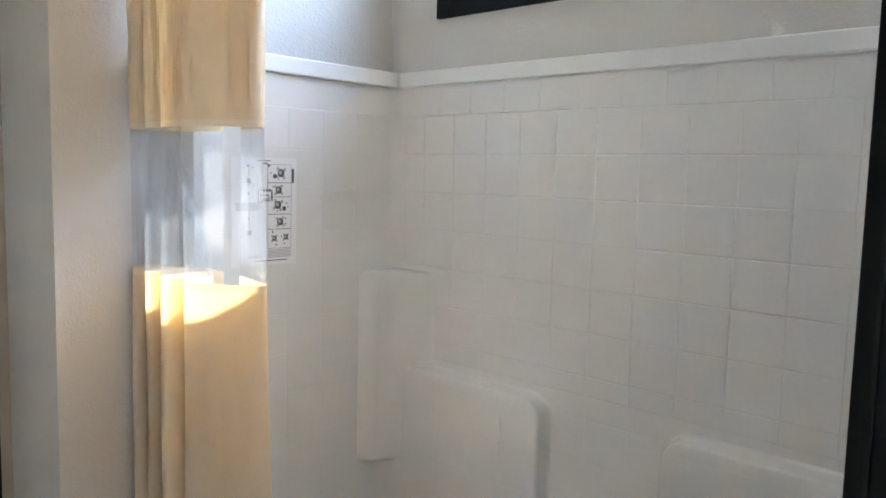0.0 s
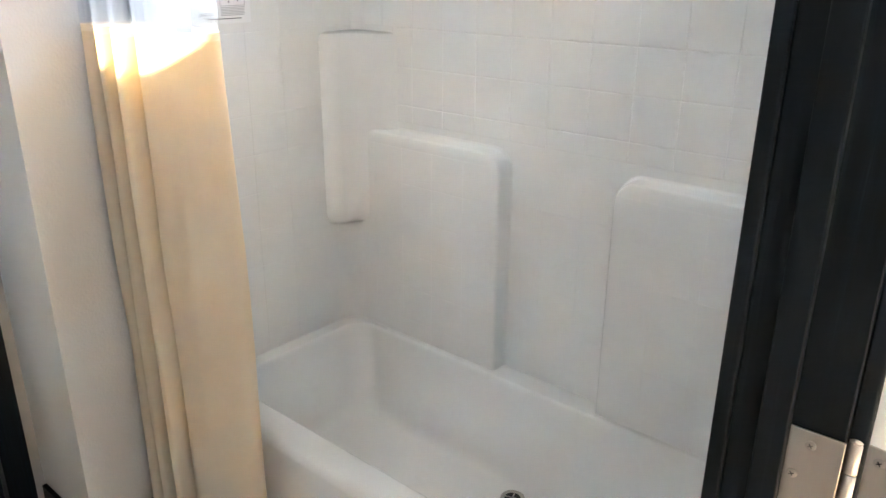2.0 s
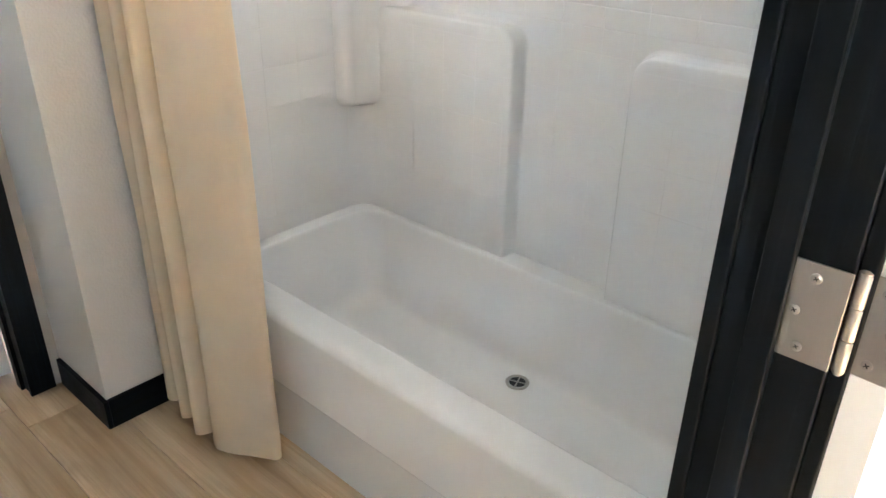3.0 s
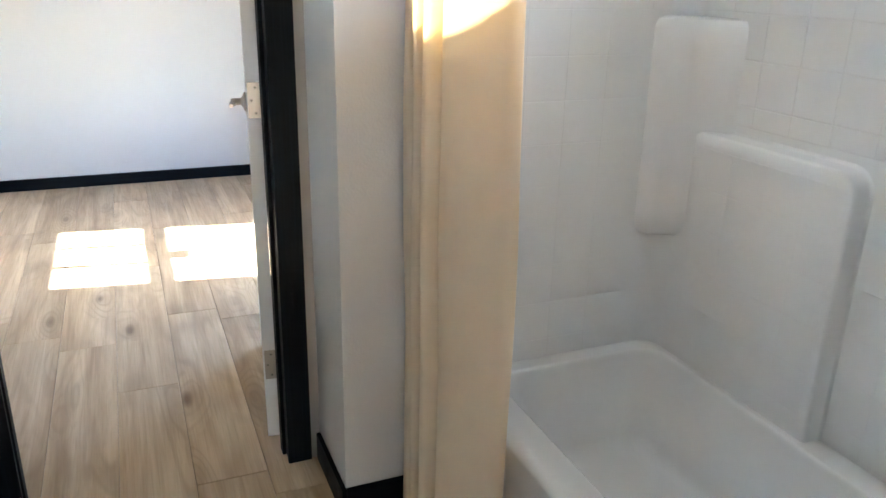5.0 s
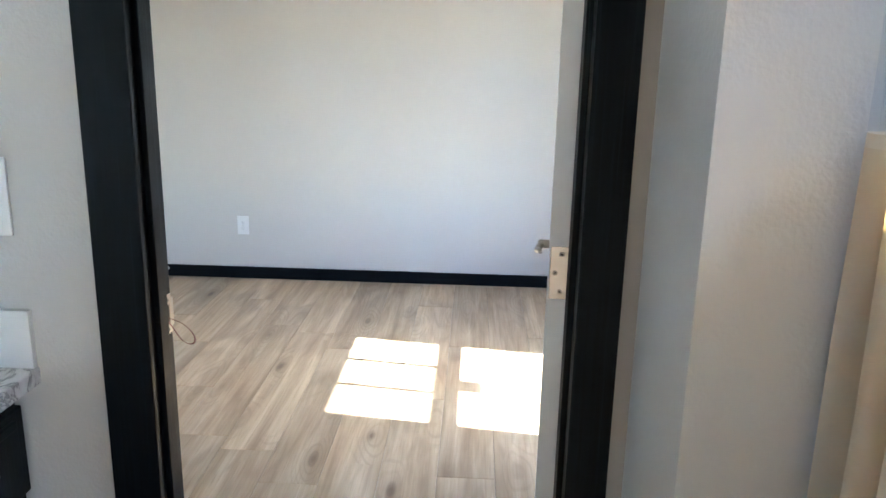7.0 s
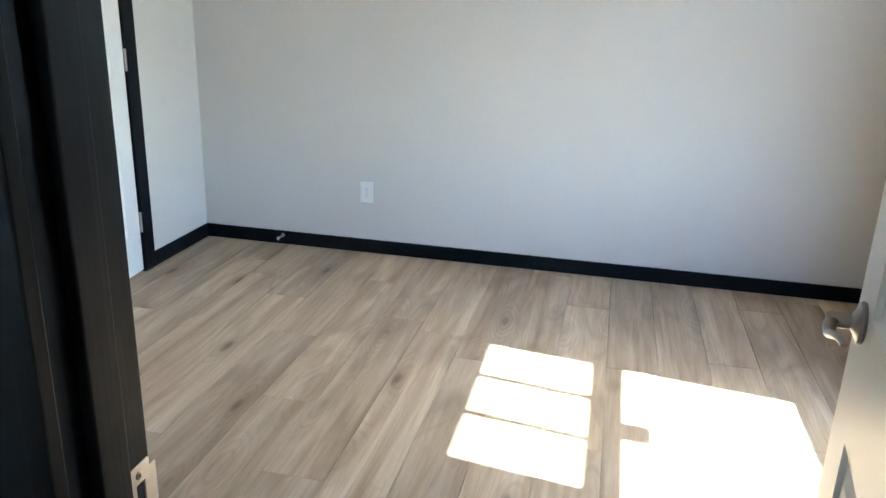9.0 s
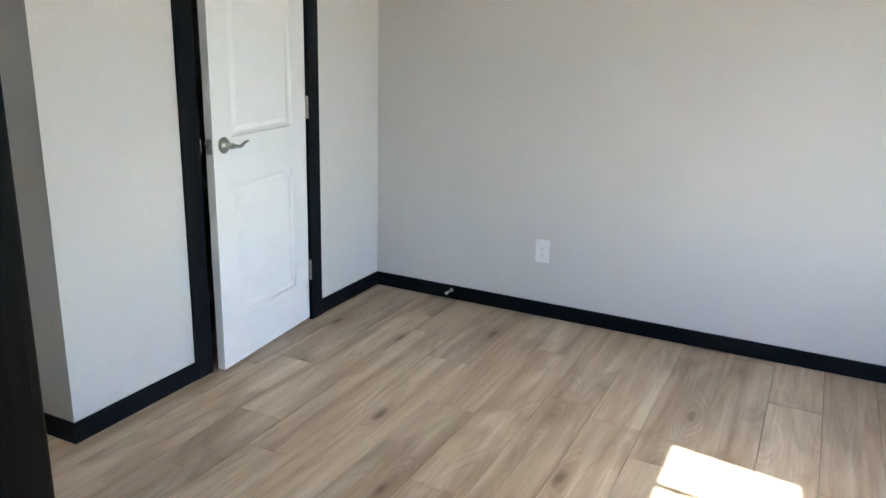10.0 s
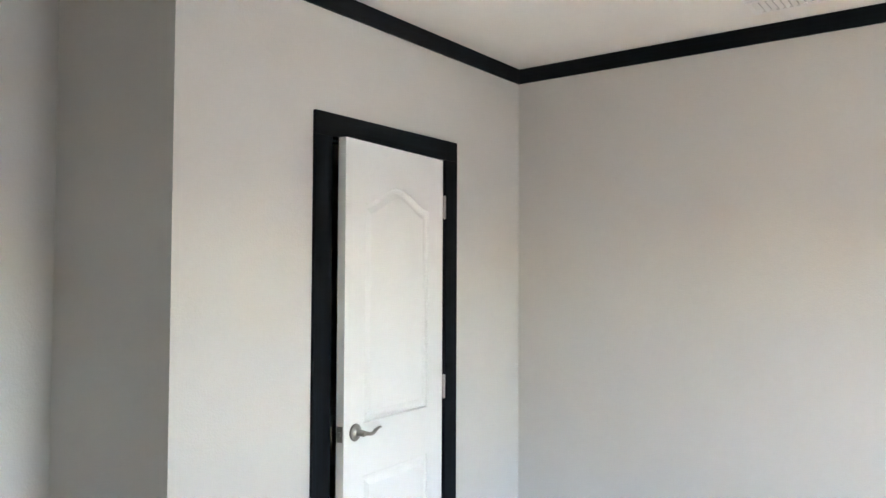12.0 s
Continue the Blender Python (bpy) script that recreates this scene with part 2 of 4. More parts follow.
# ---- mesh helpers ----
def mesh_of(bm, name, mat, smooth=False):
    bmesh.ops.recalc_face_normals(bm, faces=bm.faces[:])
    me = bpy.data.meshes.new(name)
    bm.to_mesh(me)
    bm.free()
    me.materials.append(mat)
    if smooth:
        for p in me.polygons:
            p.use_smooth = True
        me.set_sharp_from_angle(angle=radians(40))
    return me


def part(name, bm, mat, parent=None, label="", smooth=False):
    ob = new(name, mesh_of(bm, name, mat, smooth))
    ob.parent = parent
    if label:
        tagged(ob, label)
    return ob


def structure(name, bm, mat, label, category, smooth=False):
    return tagged(part(name, bm, mat, smooth=smooth), label, category, kind="structure")


def box(bm, x0, x1, y0, y1, z0, z1, bevel=0.0, segments=2):
    m = pose((x0 + x1) / 2, (y0 + y1) / 2, (z0 + z1) / 2) @ Matrix.Diagonal((abs(x1 - x0), abs(y1 - y0), abs(z1 - z0), 1))
    made = bmesh.ops.create_cube(bm, size=1, matrix=m)["verts"]
    if bevel:
        edges = list({e for v in made for e in v.link_edges})
        bmesh.ops.bevel(bm, geom=edges, offset=bevel, segments=segments, affect="EDGES", profile=0.5)
    return bm


def boxed(*args, **kw):
    return box(bmesh.new(), *args, **kw)


def lathe(bm, profile, m=Matrix(), n=24):
    """profile: (radius, height) pairs turned round local z."""
    rings = []
    for r, h in profile:
        rings.append([bm.verts.new(m @ Vector((r * math.cos(2 * math.pi * k / n), r * math.sin(2 * math.pi * k / n), h))) for k in range(n)])
    for a, b in zip(rings, rings[1:]):
        for k in range(n):
            bm.faces.new((a[k], a[(k + 1) % n], b[(k + 1) % n], b[k]))
    bm.faces.new(rings[0][::-1])
    bm.faces.new(rings[-1])
    return bm


def tube(bm, path, radii, n=12, flat=1.0):
    """A tube along a path with a radius at each point; flat squeezes it along its second axis."""
    path = [Vector(p) for p in path]
    rings = []
    up = Vector((0, 0, 1))
    for i, p in enumerate(path):
        d = (path[min(i + 1, len(path) - 1)] - path[max(i - 1, 0)]).normalized()
        side = d.cross(up)
        if side.length < 0.1:
            side = d.cross(Vector((1, 0, 0)))
        side.normalize()
        other = side.cross(d)
        rings.append([bm.verts.new(p + radii[i] * (math.cos(a) * side + flat * math.sin(a) * other)) for a in [2 * math.pi * k / n for k in range(n)]])
    for a, b in zip(rings, rings[1:]):
        for k in range(n):
            bm.faces.new((a[k], a[(k + 1) % n], b[(k + 1) % n], b[k]))
    bm.faces.new(rings[0][::-1])
    bm.faces.new(rings[-1])
    return bm


def spline(points, per=8):
    pts = [Vector(p) for p in points]
    pts = [2 * pts[0] - pts[1]] + pts + [2 * pts[-1] - pts[-2]]
    out = []
    for i in range(1, len(pts) - 2):
        a, b, c, d = pts[i - 1:i + 3]
        for k in range(per):
            t = k / per
            out.append(0.5 * (2 * b + (c - a) * t + (2 * a - 5 * b + 4 * c - d) * t * t + (3 * b - a - 3 * c + d) * t ** 3))
    out.append(pts[-2])
    return out


def empty(name, m, label, category, group=""):
    ob = new(name)
    ob.matrix_world = m
    return tagged(ob, label, category, group)


# ---- plan ----
CEILING = 2.582
X_WEST, X_CHASE, X_BATH, X_BED = -5.567, -1.788, -2.084, -2.195
Y_CLOSET, Y_NORTH, Y_CHASE, Y_ALCOVE, Y_SOUTH, X_HALL = -1.946, 1.68, 0.73, -2.65, -0.82, 2.6
X_SIDE = -3.568
X_ENTRY, X_ENTRY_OUT = -0.258, -0.160


def wall_with_holes(name, axis, a, b, lo, hi, holes, label):
    """A wall between planes a and b of an axis, from lo to hi along the other, with holes (from, to, bottom, top)."""
    bm = bmesh.new()

    def piece(u0, u1, z0, z1):
        if u1 - u0 > 1e-4 and z1 - z0 > 1e-4:
            if axis == "x":
                box(bm, a, b, u0, u1, z0, z1)
            else:
                box(bm, u0, u1, a, b, z0, z1)
    u = lo
    for h0, h1, z0, z1 in sorted(holes):
        piece(u, h0, -0.05, CEILING)
        piece(h0, h1, -0.05, z0)
        piece(h0, h1, z1, CEILING)
        u = h1
    piece(u, hi, -0.05, CEILING)
    return structure(name, bm, WALL, label, "wall")


BED_WIN = (-4.38, -3.385, 0.585, 1.9)
BATH_WIN = (-1.55, -0.60, 2.06, 2.42)
# unseen opening, added so daylight reaches the bathtub through the entry door
ADDED_HALL_WIN = (0.6, 2.2, 0.45, 2.05)
wall_with_holes("wall_north", "y", Y_NORTH, Y_NORTH + 0.12, -5.69, X_HALL, [BED_WIN, BATH_WIN, ADDED_HALL_WIN], "greige painted outside wall with windows")
wall_with_holes("wall_west", "x", X_WEST - 0.12, X_WEST, Y_ALCOVE, Y_NORTH, [], "greige painted bedroom wall with fine texture")
wall_with_holes("wall_closet", "y", Y_CLOSET - 0.11, Y_CLOSET, X_WEST, X_SIDE, [(-4.942, -4.206, -0.05, 2.06)], "greige closet wall with a door opening")
wall_with_holes("wall_side", "x", X_SIDE - 0.11, X_SIDE, Y_ALCOVE, Y_CLOSET - 0.11, [], "greige side wall of the closet")
wall_with_holes("wall_south", "y", Y_ALCOVE - 0.12, Y_ALCOVE, -5.69, X_HALL, [], "greige painted back wall")
wall_with_holes("wall_bath", "x", X_BED, X_BATH, Y_ALCOVE, Y_NORTH, [(-0.089, 0.655, -0.05, 2.06)], "greige wall between bathroom and bedroom with doorway")
wall_with_holes("wall_chase", "x", X_BATH, X_CHASE, Y_CHASE, Y_NORTH, [], "greige boxed-out wall beside the bathtub")
wall_with_holes("wall_entry", "x", X_ENTRY, X_ENTRY_OUT, Y_ALCOVE, Y_NORTH, [(-0.08, 0.768, -0.05, 2.06)], "greige wall with the bathroom entry door")
wall_with_holes("wall_vanity", "y", Y_SOUTH - 0.11, Y_SOUTH, X_BATH, X_ENTRY, [], "greige wall behind the vanity")
wall_with_holes("wall_east", "x", X_HALL, X_HALL + 0.12, Y_ALCOVE - 0.12, Y_NORTH + 0.12, [], "greige painted far wall of the hall")
structure("ceiling", boxed(-5.75, X_HALL + 0.12, Y_ALCOVE - 0.12, Y_NORTH + 0.12, CEILING, CEILING + 0.15), CEIL, "off-white lightly textured ceiling", "ceiling")
# the ground is unseen, added to reflect sun into the rooms
structure("ground", boxed(-400, 400, -400, 400, -0.75, -0.7), GROUND_PALE, "unseen pale ground added outside the house", "ground")
floor = structure("floor", boxed(-5.69, X_HALL, Y_ALCOVE, Y_NORTH, -0.06, -0.012), DARK, "floor of light oak vinyl planks", "floor")


# ---- trim ----
def baseboard(name, x0, x1, y0, y1, z1=0.076):
    mat = BLACK_X if x1 - x0 > y1 - y0 else BLACK_Y
    return structure(name, boxed(x0, x1, y0, y1, 0.0, z1, bevel=0.0022), mat, "black painted wooden baseboard", "baseboard")


BT = 0.013
for x0, x1, y0, y1 in (
        (X_WEST, X_WEST + BT, Y_CLOSET, Y_NORTH),
        (X_WEST + BT, -5.01, Y_CLOSET, Y_CLOSET + BT),
        (-4.138, X_SIDE + BT, Y_CLOSET, Y_CLOSET + BT),
        (X_SIDE, X_SIDE + BT, Y_ALCOVE, Y_CLOSET),
        (X_SIDE + BT, X_BED, Y_ALCOVE, Y_ALCOVE + BT),
        (X_BED - BT, X_BED, Y_ALCOVE + BT, -0.15),
        (X_BED - BT, X_BED, 0.73, Y_NORTH),
        (X_WEST + BT, X_BED - BT, Y_NORTH - BT, Y_NORTH)):
    baseboard("baseboard", x0, x1, y0, y1)
for x0, x1, y0, y1 in (
        (-2.068, X_CHASE + BT, Y_CHASE - BT, Y_CHASE),
        (X_CHASE, X_CHASE + BT, Y_CHASE, 0.995)):
    baseboard("baseboard", x0, x1, y0, y1, 0.088)

for x0, x1, y0, y1 in (
        (X_WEST, X_WEST + BT, Y_CLOSET + BT, Y_NORTH),
        (X_WEST, X_SIDE + BT, Y_CLOSET, Y_CLOSET + BT),
        (X_SIDE, X_SIDE + BT, Y_ALCOVE + BT, Y_CLOSET),
        (X_SIDE, X_BED, Y_ALCOVE, Y_ALCOVE + BT),
        (X_BED - BT, X_BED, Y_ALCOVE + BT, Y_NORTH),
        (X_WEST + BT, X_BED - BT, Y_NORTH - BT, Y_NORTH)):
    structure("trim", boxed(x0, x1, y0, y1, CEILING - 0.076, CEILING - 0.001, bevel=0.0022), BLACK_X if x1 - x0 > y1 - y0 else BLACK_Y, "black painted wooden ceiling trim", "trim")


def casing(axis, face, out, a, b, top, width, left=None, right=None):
    """Flat boards round an opening from a to b on the plane face; out is the way they stand proud."""
    t = 0.016 * out
    lo, hi = a - (left or width), b + (right or width)
    for u0, u1, z0, z1, mat in ((lo, a, 0, top, BLACK_Z), (b, hi, 0, top, BLACK_Z), (lo, hi, top, top + width, BLACK_X if axis == "y" else BLACK_Y)):
        if axis == "x":
            bm = boxed(min(face, face + t), max(face, face + t), u0, u1, z0, z1, bevel=0.002)
        else:
            bm = boxed(u0, u1, min(face, face + t), max(face, face + t), z0, z1, bevel=0.002)
        structure("trim", bm, mat, "black stained wooden door casing", "trim")


def jamb(axis, p0, p1, a, b, top, stop0, stop1):
    """Jamb boards that line an opening in a wall from p0 to p1, with door stops."""
    for u0, u1, s0, s1 in ((a - 0.019, a, a, a + 0.011), (b, b + 0.019, b - 0.011, b)):
        for q0, q1, v0, v1 in ((p0, p1, u0, u1), (stop0, stop1, s0, s1)):
            bm = boxed(q0, q1, v0, v1, 0, top, bevel=0.0015) if axis == "x" else boxed(v0, v1, q0, q1, 0, top, bevel=0.0015)
            structure("trim", bm, BLACK_Z, "black stained wooden door jamb", "trim")
    for q0, q1, z0, z1 in ((p0, p1, top, top + 0.019), (stop0, stop1, top - 0.011, top)):
        bm = boxed(q0, q1, a, b, z0, z1, bevel=0.0015) if axis == "x" else boxed(a, b, q0, q1, z0, z1, bevel=0.0015)
        structure("trim", bm, BLACK_X, "black stained wooden door head", "trim")


TOP = 2.041
casing("x", X_BATH, 1, -0.058, 0.633, TOP - 0.004, 0.086, left=0.082, right=0.069)
casing("x", X_BED, -1, -0.096, 0.645, TOP - 0.004, 0.08)
jamb("x", X_BED, X_BATH, -0.07, 0.636, TOP, -2.155, -2.12)
casing("y", Y_CLOSET, 1, -4.923, -4.225, TOP - 0.004, 0.087)
jamb("y", Y_CLOSET - 0.11, Y_CLOSET, -4.923, -4.225, TOP, -2.012, -1.987)
casing("x", X_ENTRY, -1, -0.056, 0.744, TOP - 0.004, 0.086)
casing("x", X_ENTRY_OUT, 1, -0.056, 0.754, TOP - 0.004, 0.086)
jamb("x", X_ENTRY, X_ENTRY_OUT, -0.061, 0.749, TOP, -0.231, -0.205)


structure("trim", boxed(X_BATH, X_BATH + 0.006, 0.7025, Y_CHASE, 0.0, 2.12), CAULK, "bare tan strip between casing and wall corner", "trim")


# ---- windows ----
def window(name, x0, x1, z0, z1, rail=None, bars=0, glass=None, edge=0.085, depth=0.0, sill=0.04):
    top = empty(name, pose((x0 + x1) / 2, Y_NORTH, z0), "white vinyl window in the outside wall", "window")
    tagged(top, kind="structure")
    bpy.context.view_layer.update()
    inv = top.matrix_world.inverted()
    gx0, gx1, gz0, gz1 = glass
    y0, y1 = Y_NORTH + 0.03 + depth, Y_NORTH + 0.085 + depth

    def add(part_name, bm, mat):
        bmesh.ops.transform(bm, matrix=inv, verts=bm.verts)
        return part(part_name, bm, mat, top)
    bm = bmesh.new()
    box(bm, x0, gx0, y0, y1, z0, z1, 0.003)
    box(bm, gx1, x1, y0, y1, z0, z1, 0.003)
    box(bm, gx0, gx1, y0, y1, z0, gz0, 0.003)
    box(bm, gx0, gx1, y0, y1, gz1, z1, 0.003)
    add("window_frame", bm, PLASTIC)
    if rail:
        add("meeting_rail", boxed(gx0, gx1, y0 + 0.005, y1 - 0.015, rail[0], rail[1], 0.003), PLASTIC)
    panes = [(gz0, gz1)] if not rail else [(gz0, rail[0]), (rail[1], gz1)]
    for a, b in panes:
        pane = add("pane", boxed(gx0, gx1, y0 + 0.028, y0 + 0.032, a, b), GLASS)
        pane.visible_shadow = False
    for k in range(bars):
        x = gx0 + (gx1 - gx0) * (k + 1) / (bars + 1)
        add("muntin", boxed(x - 0.016, x + 0.016, Y_NORTH + 0.046, Y_NORTH + 0.057, rail[1], gz1), PLASTIC)
    lamp = bpy.data.lights.new(name + "_skylight", "AREA")
    lamp.shape, lamp.size, lamp.size_y = "RECTANGLE", gx1 - gx0, gz1 - gz0
    # guides the light of the sky through the opening
    lamp.cycles.is_portal = True
    middle = Vector(((gx0 + gx1) / 2, Y_NORTH + 0.118, (gz0 + gz1) / 2))
    new(name + "_skylight", lamp).matrix_world = look(middle, middle - Vector((0, 1, 0)))
    t = 0.016
    for u0, u1, w0, w1, mat in ((x0 - edge, x0, z0 - sill, z1 + edge, BLACK_Z), (x1, x1 + edge, z0 - sill, z1 + edge, BLACK_Z), (x0, x1, z1, min(z1 + edge, CEILING - 0.08), BLACK_X), (x0, x1, z0 - sill, z0, BLACK_X)):
        add("window_trim", boxed(u0, u1, Y_NORTH - t, Y_NORTH, w0, w1, 0.002), mat)
    return top


window("window_1", *BED_WIN, rail=(1.286, 1.376), bars=2, glass=(-4.305, -3.46, 0.652, 1.826))
window("window_2", *BATH_WIN, glass=(-1.515, -0.635, 2.095, 2.385), edge=0.046, depth=0.03, sill=0.08)
# added out of view to light the hall and the bathroom
window("added_hall_window", *ADDED_HALL_WIN, rail=(1.286, 1.376), glass=(0.675, 2.125, 0.517, 1.976))
tagged(part("window_label", boxed(-3.895, -3.785, Y_NORTH + 0.0565, Y_NORTH + 0.0575, 1.184, 1.286), PAPER), "paper label stuck on the bedroom window pane", "label")


# ---- doors ----
def panel_outline(x0, x1, z0, z1, arch):
    pts = [(x0, z0), (x1, z0), (x1, z1)]
    if arch:
        n = 16
        for k in range(1, n):
            t = k / n
            pts.append((x1 + (x0 - x1) * t, z1 + arch * 0.5 * (1 - math.cos(2 * math.pi * t))))
    pts.append((x0, z1))
    return pts


def inset(points, d):
    c = Vector((sum(p[0] for p in points) / len(points), sum(p[1] for p in points) / len(points)))
    out = []
    n = len(points)
    for i in range(n):
        a, b, p = Vector(points[i - 1]), Vector(points[(i + 1) % n]), Vector(points[i])
        e1, e2 = (p - a).normalized(), (b - p).normalized()
        n1, n2 = Vector((-e1.y, e1.x)), Vector((-e2.y, e2.x))
        m = (n1 + n2)
        m = m / max(m.dot(n1), 0.3)
        out.append((p.x + m.x * d, p.y + m.y * d))
    return out


def door_slab(w, h, t):
    """A moulded two-panel door slab: x from 0 to w, faces at y 0 and t, arched upper panel."""
    bm = bmesh.new()
    panels = [panel_outline(0.115, w - 0.115, 0.2, 0.765, 0), panel_outline(0.115, w - 0.115, 0.96, h - 0.235, 0.075)]
    for y, way in ((0.0, 1), (t, -1)):
        def ring(points, depth):
            return [bm.verts.new((px, y + way * depth, pz)) for px, pz in points]
        outer = ring([(0, 0), (w, 0), (w, h), (0, h)], 0)
        edges = [bm.edges.new((outer[i], outer[(i + 1) % 4])) for i in range(4)]
        for pl in panels:
            last = ring(pl, 0)
            n = len(last)
            edges += [bm.edges.new((last[i], last[(i + 1) % n])) for i in range(n)]
            for d, depth in ((0.004, 0.0085), (0.012, 0.0105), (0.02, 0.0105), (0.042, 0.0015)):
                nxt = ring(inset(pl, d), depth)
                for i in range(n):
                    bm.faces.new((last[i], last[(i + 1) % n], nxt[(i + 1) % n], nxt[i]))
                last = nxt
            bm.faces.new(last)
        bmesh.ops.triangle_fill(bm, edges=edges, use_beauty=True)
    bm.verts.ensure_lookup_table()
    corner = {}
    for v in bm.verts:
        if (abs(v.co.x) < 1e-6 or abs(v.co.x - w) < 1e-6) and (abs(v.co.z) < 1e-6 or abs(v.co.z - h) < 1e-6):
            corner[(round(v.co.x / w), round(v.co.y / t), round(v.co.z / h))] = v
    for q in (((0, 0), (1, 0)), ((1, 0), (1, 1)), ((1, 1), (0, 1)), ((0, 1), (0, 0))):
        (a, b), (c, d) = q
        bm.faces.new((corner[(a, 0, b)], corner[(c, 0, d)], corner[(c, 1, d)], corner[(a, 1, b)]))
    return bm


def lever_set(parent, x, z, y, out, way):
    """Rosette, neck and wave lever. out: -1 or 1 along local y; way: along x."""
    m = pose(x, y, z) @ pose(0, 0, 0, 90 if out < 0 else -90)
    rose = part("rosette", lathe(bmesh.new(), [(0.031, 0), (0.0325, 0.004), (0.03, 0.008), (0.022, 0.010), (0.016, 0.014), (0.0115, 0.017), (0.0115, 0.046), (0.009, 0.05)], m, 28), NICKEL, parent, "brushed nickel round rose", True)
    yy = y + out * 0.042
    path = spline([(x, yy - out * 0.002, z), (x + way * 0.02, yy + out * 0.004, z - 0.003), (x + way * 0.045, yy + out * 0.006, z - 0.006), (x + way * 0.07, yy + out * 0.004, z + 0.003), (x + way * 0.095, yy, z + 0.008), (x + way * 0.112, yy - out * 0.004, z + 0.006)], 5)
    n = len(path)
    part("lever", tube(bmesh.new(), path, [0.0105 - 0.0055 * i / (n - 1) for i in range(n)], 12, 0.8), NICKEL, parent, "brushed nickel wave lever", True)
    return rose


def hinge_parts(parent, x, y, z, leaf, knuckle_at, mat=SATIN):
    """Butt hinge pieces in the parent's space: leaf is a box (x0, x1, y0, y1) and the knuckle a barrel."""
    part("hinge_leaf", boxed(leaf[0], leaf[1], leaf[2], leaf[3], z - 0.0478, z + 0.0478, 0.001), mat, parent, "brushed nickel hinge leaf")
    kx, ky = knuckle_at
    bm = bmesh.new()
    for k in range(3):
        a = z - 0.0478 + k * 0.0319
        lathe(bm, [(0.0062, a + 0.0004), (0.0068, a + 0.0015), (0.0068, a + 0.0304), (0.0062, a + 0.0315)], pose(kx, ky, 0), 14)
    lathe(bm, [(0.004, z - 0.0515), (0.006, z - 0.0478), (0.006, z - 0.0473)], pose(kx, ky, 0), 12)
    lathe(bm, [(0.006, z + 0.0473), (0.0066, z + 0.0493), (0.004, z + 0.0515)], pose(kx, ky, 0), 12)
    part("hinge_knuckle", bm, mat, parent, "brushed nickel hinge barrel", True)


def screw(parent, m, r=0.0048):
    s = part("screw", lathe(bmesh.new(), [(r, 0), (r, 0.0006), (r * 0.8, 0.0012)], m, 14), NICKEL, parent, "", True)
    bm = bmesh.new()
    for a in (30, 120):
        bx = boxed(-r * 0.5, r * 0.5, -r * 0.1, r * 0.1, 0.0011, 0.0014)
        bmesh.ops.transform(bx, matrix=m @ pose(0, 0, 0, 0, 0, a), verts=bx.verts)
        me = bpy.data.meshes.new("slot")
        bx.to_mesh(me)
        bx.free()
        bm.from_mesh(me)
        bpy.data.meshes.remove(me)
    # raised near-black bars; the slots' shade is put into their colour
    part("slot", bm, DARK, s)


def door(name, hinge, angle, w, h, label, levers=True, hinge_z=(0.26, 1.045, 1.827), mirror=1):
    """A door whose hinge pin stands at hinge; closed, it runs along local +x from the pin, and local -y is the face on the pin's side."""
    top = empty(name, pose(hinge[0], hinge[1], 0.013, 0, 0, angle), label, "door")
    slab = door_slab(w, h, 0.035)
    bmesh.ops.translate(slab, vec=(0.004, 0.007 * mirror if mirror > 0 else -0.042, 0), verts=slab.verts)
    body = part("door_panel", slab, DOOR_WHITE, top)
    f0, f1 = (0.007, 0.042) if mirror > 0 else (-0.042, -0.007)
    near, far = (f0, f1) if mirror > 0 else (f1, f0)
    if levers:
        lever_set(top, w - 0.06, 0.935, f0, -1, -1)
        lever_set(top, w - 0.06, 0.935, f1, 1, -1)
        part("latch_plate", boxed(w + 0.0035, w + 0.006, (f0 + f1) / 2 - 0.0127, (f0 + f1) / 2 + 0.0127, 0.935 - 0.029, 0.935 + 0.029, 0.0008), NICKEL, top, "nickel latch plate")
        part("latch", boxed(w + 0.004, w + 0.012, (f0 + f1) / 2 - 0.007, (f0 + f1) / 2 + 0.007, 0.935 - 0.008, 0.935 + 0.008, 0.002), NICKEL, top, "nickel latch bolt")
    for z in hinge_z:
        a, b = sorted((near * 0.2, near + (far - near) * 0.9))
        hinge_parts(top, 0, 0, z - 0.013, (0.0025, 0.0042, a, b), (0.0, 0.0))
        for dz, fy in ((0.034, 0.35), (0.0, 0.65), (-0.034, 0.35)):
            screw(top, pose(0.0026, near + (far - near) * fy, z - 0.013 + dz, 0, -90))
    return top


door("bedroom_door", (-2.205, 0.64), 90 + 82, 0.672, 2.022, "white two-panel bedroom door standing open", mirror=1)
door("closet_door", (-4.921, -1.935), 5.0, 0.674, 2.022, "white moulded two-panel closet door standing ajar", mirror=-1)
door("bathroom_door", (-0.153, 0.757), 86, 0.70, 2.022, "white bathroom door folded back against the wall", hinge_z=(0.26, 1.036, 1.827), mirror=-1)


# ---- jamb hardware ----
def jamb_leaf(x0, x1, y0, y1, z, axis, screws):
    leaf = tagged(part("hinge", boxed(x0, x1, y0, y1, z - 0.0478, z + 0.0478, 0.0008), SATIN), "brushed nickel hinge leaf let into the door jamb", "hinge", "door hinges")
    for m in screws:
        screw(leaf, m)
    return leaf


for hz in (0.26, 1.036, 1.827):
    jamb_leaf(-0.205, -0.159, 0.7465, 0.7487, hz, "y", [pose(x, 0.7465, hz + dz, 90) for x, dz in ((-0.186, 0.034), (-0.197, 0.0), (-0.188, -0.034))])


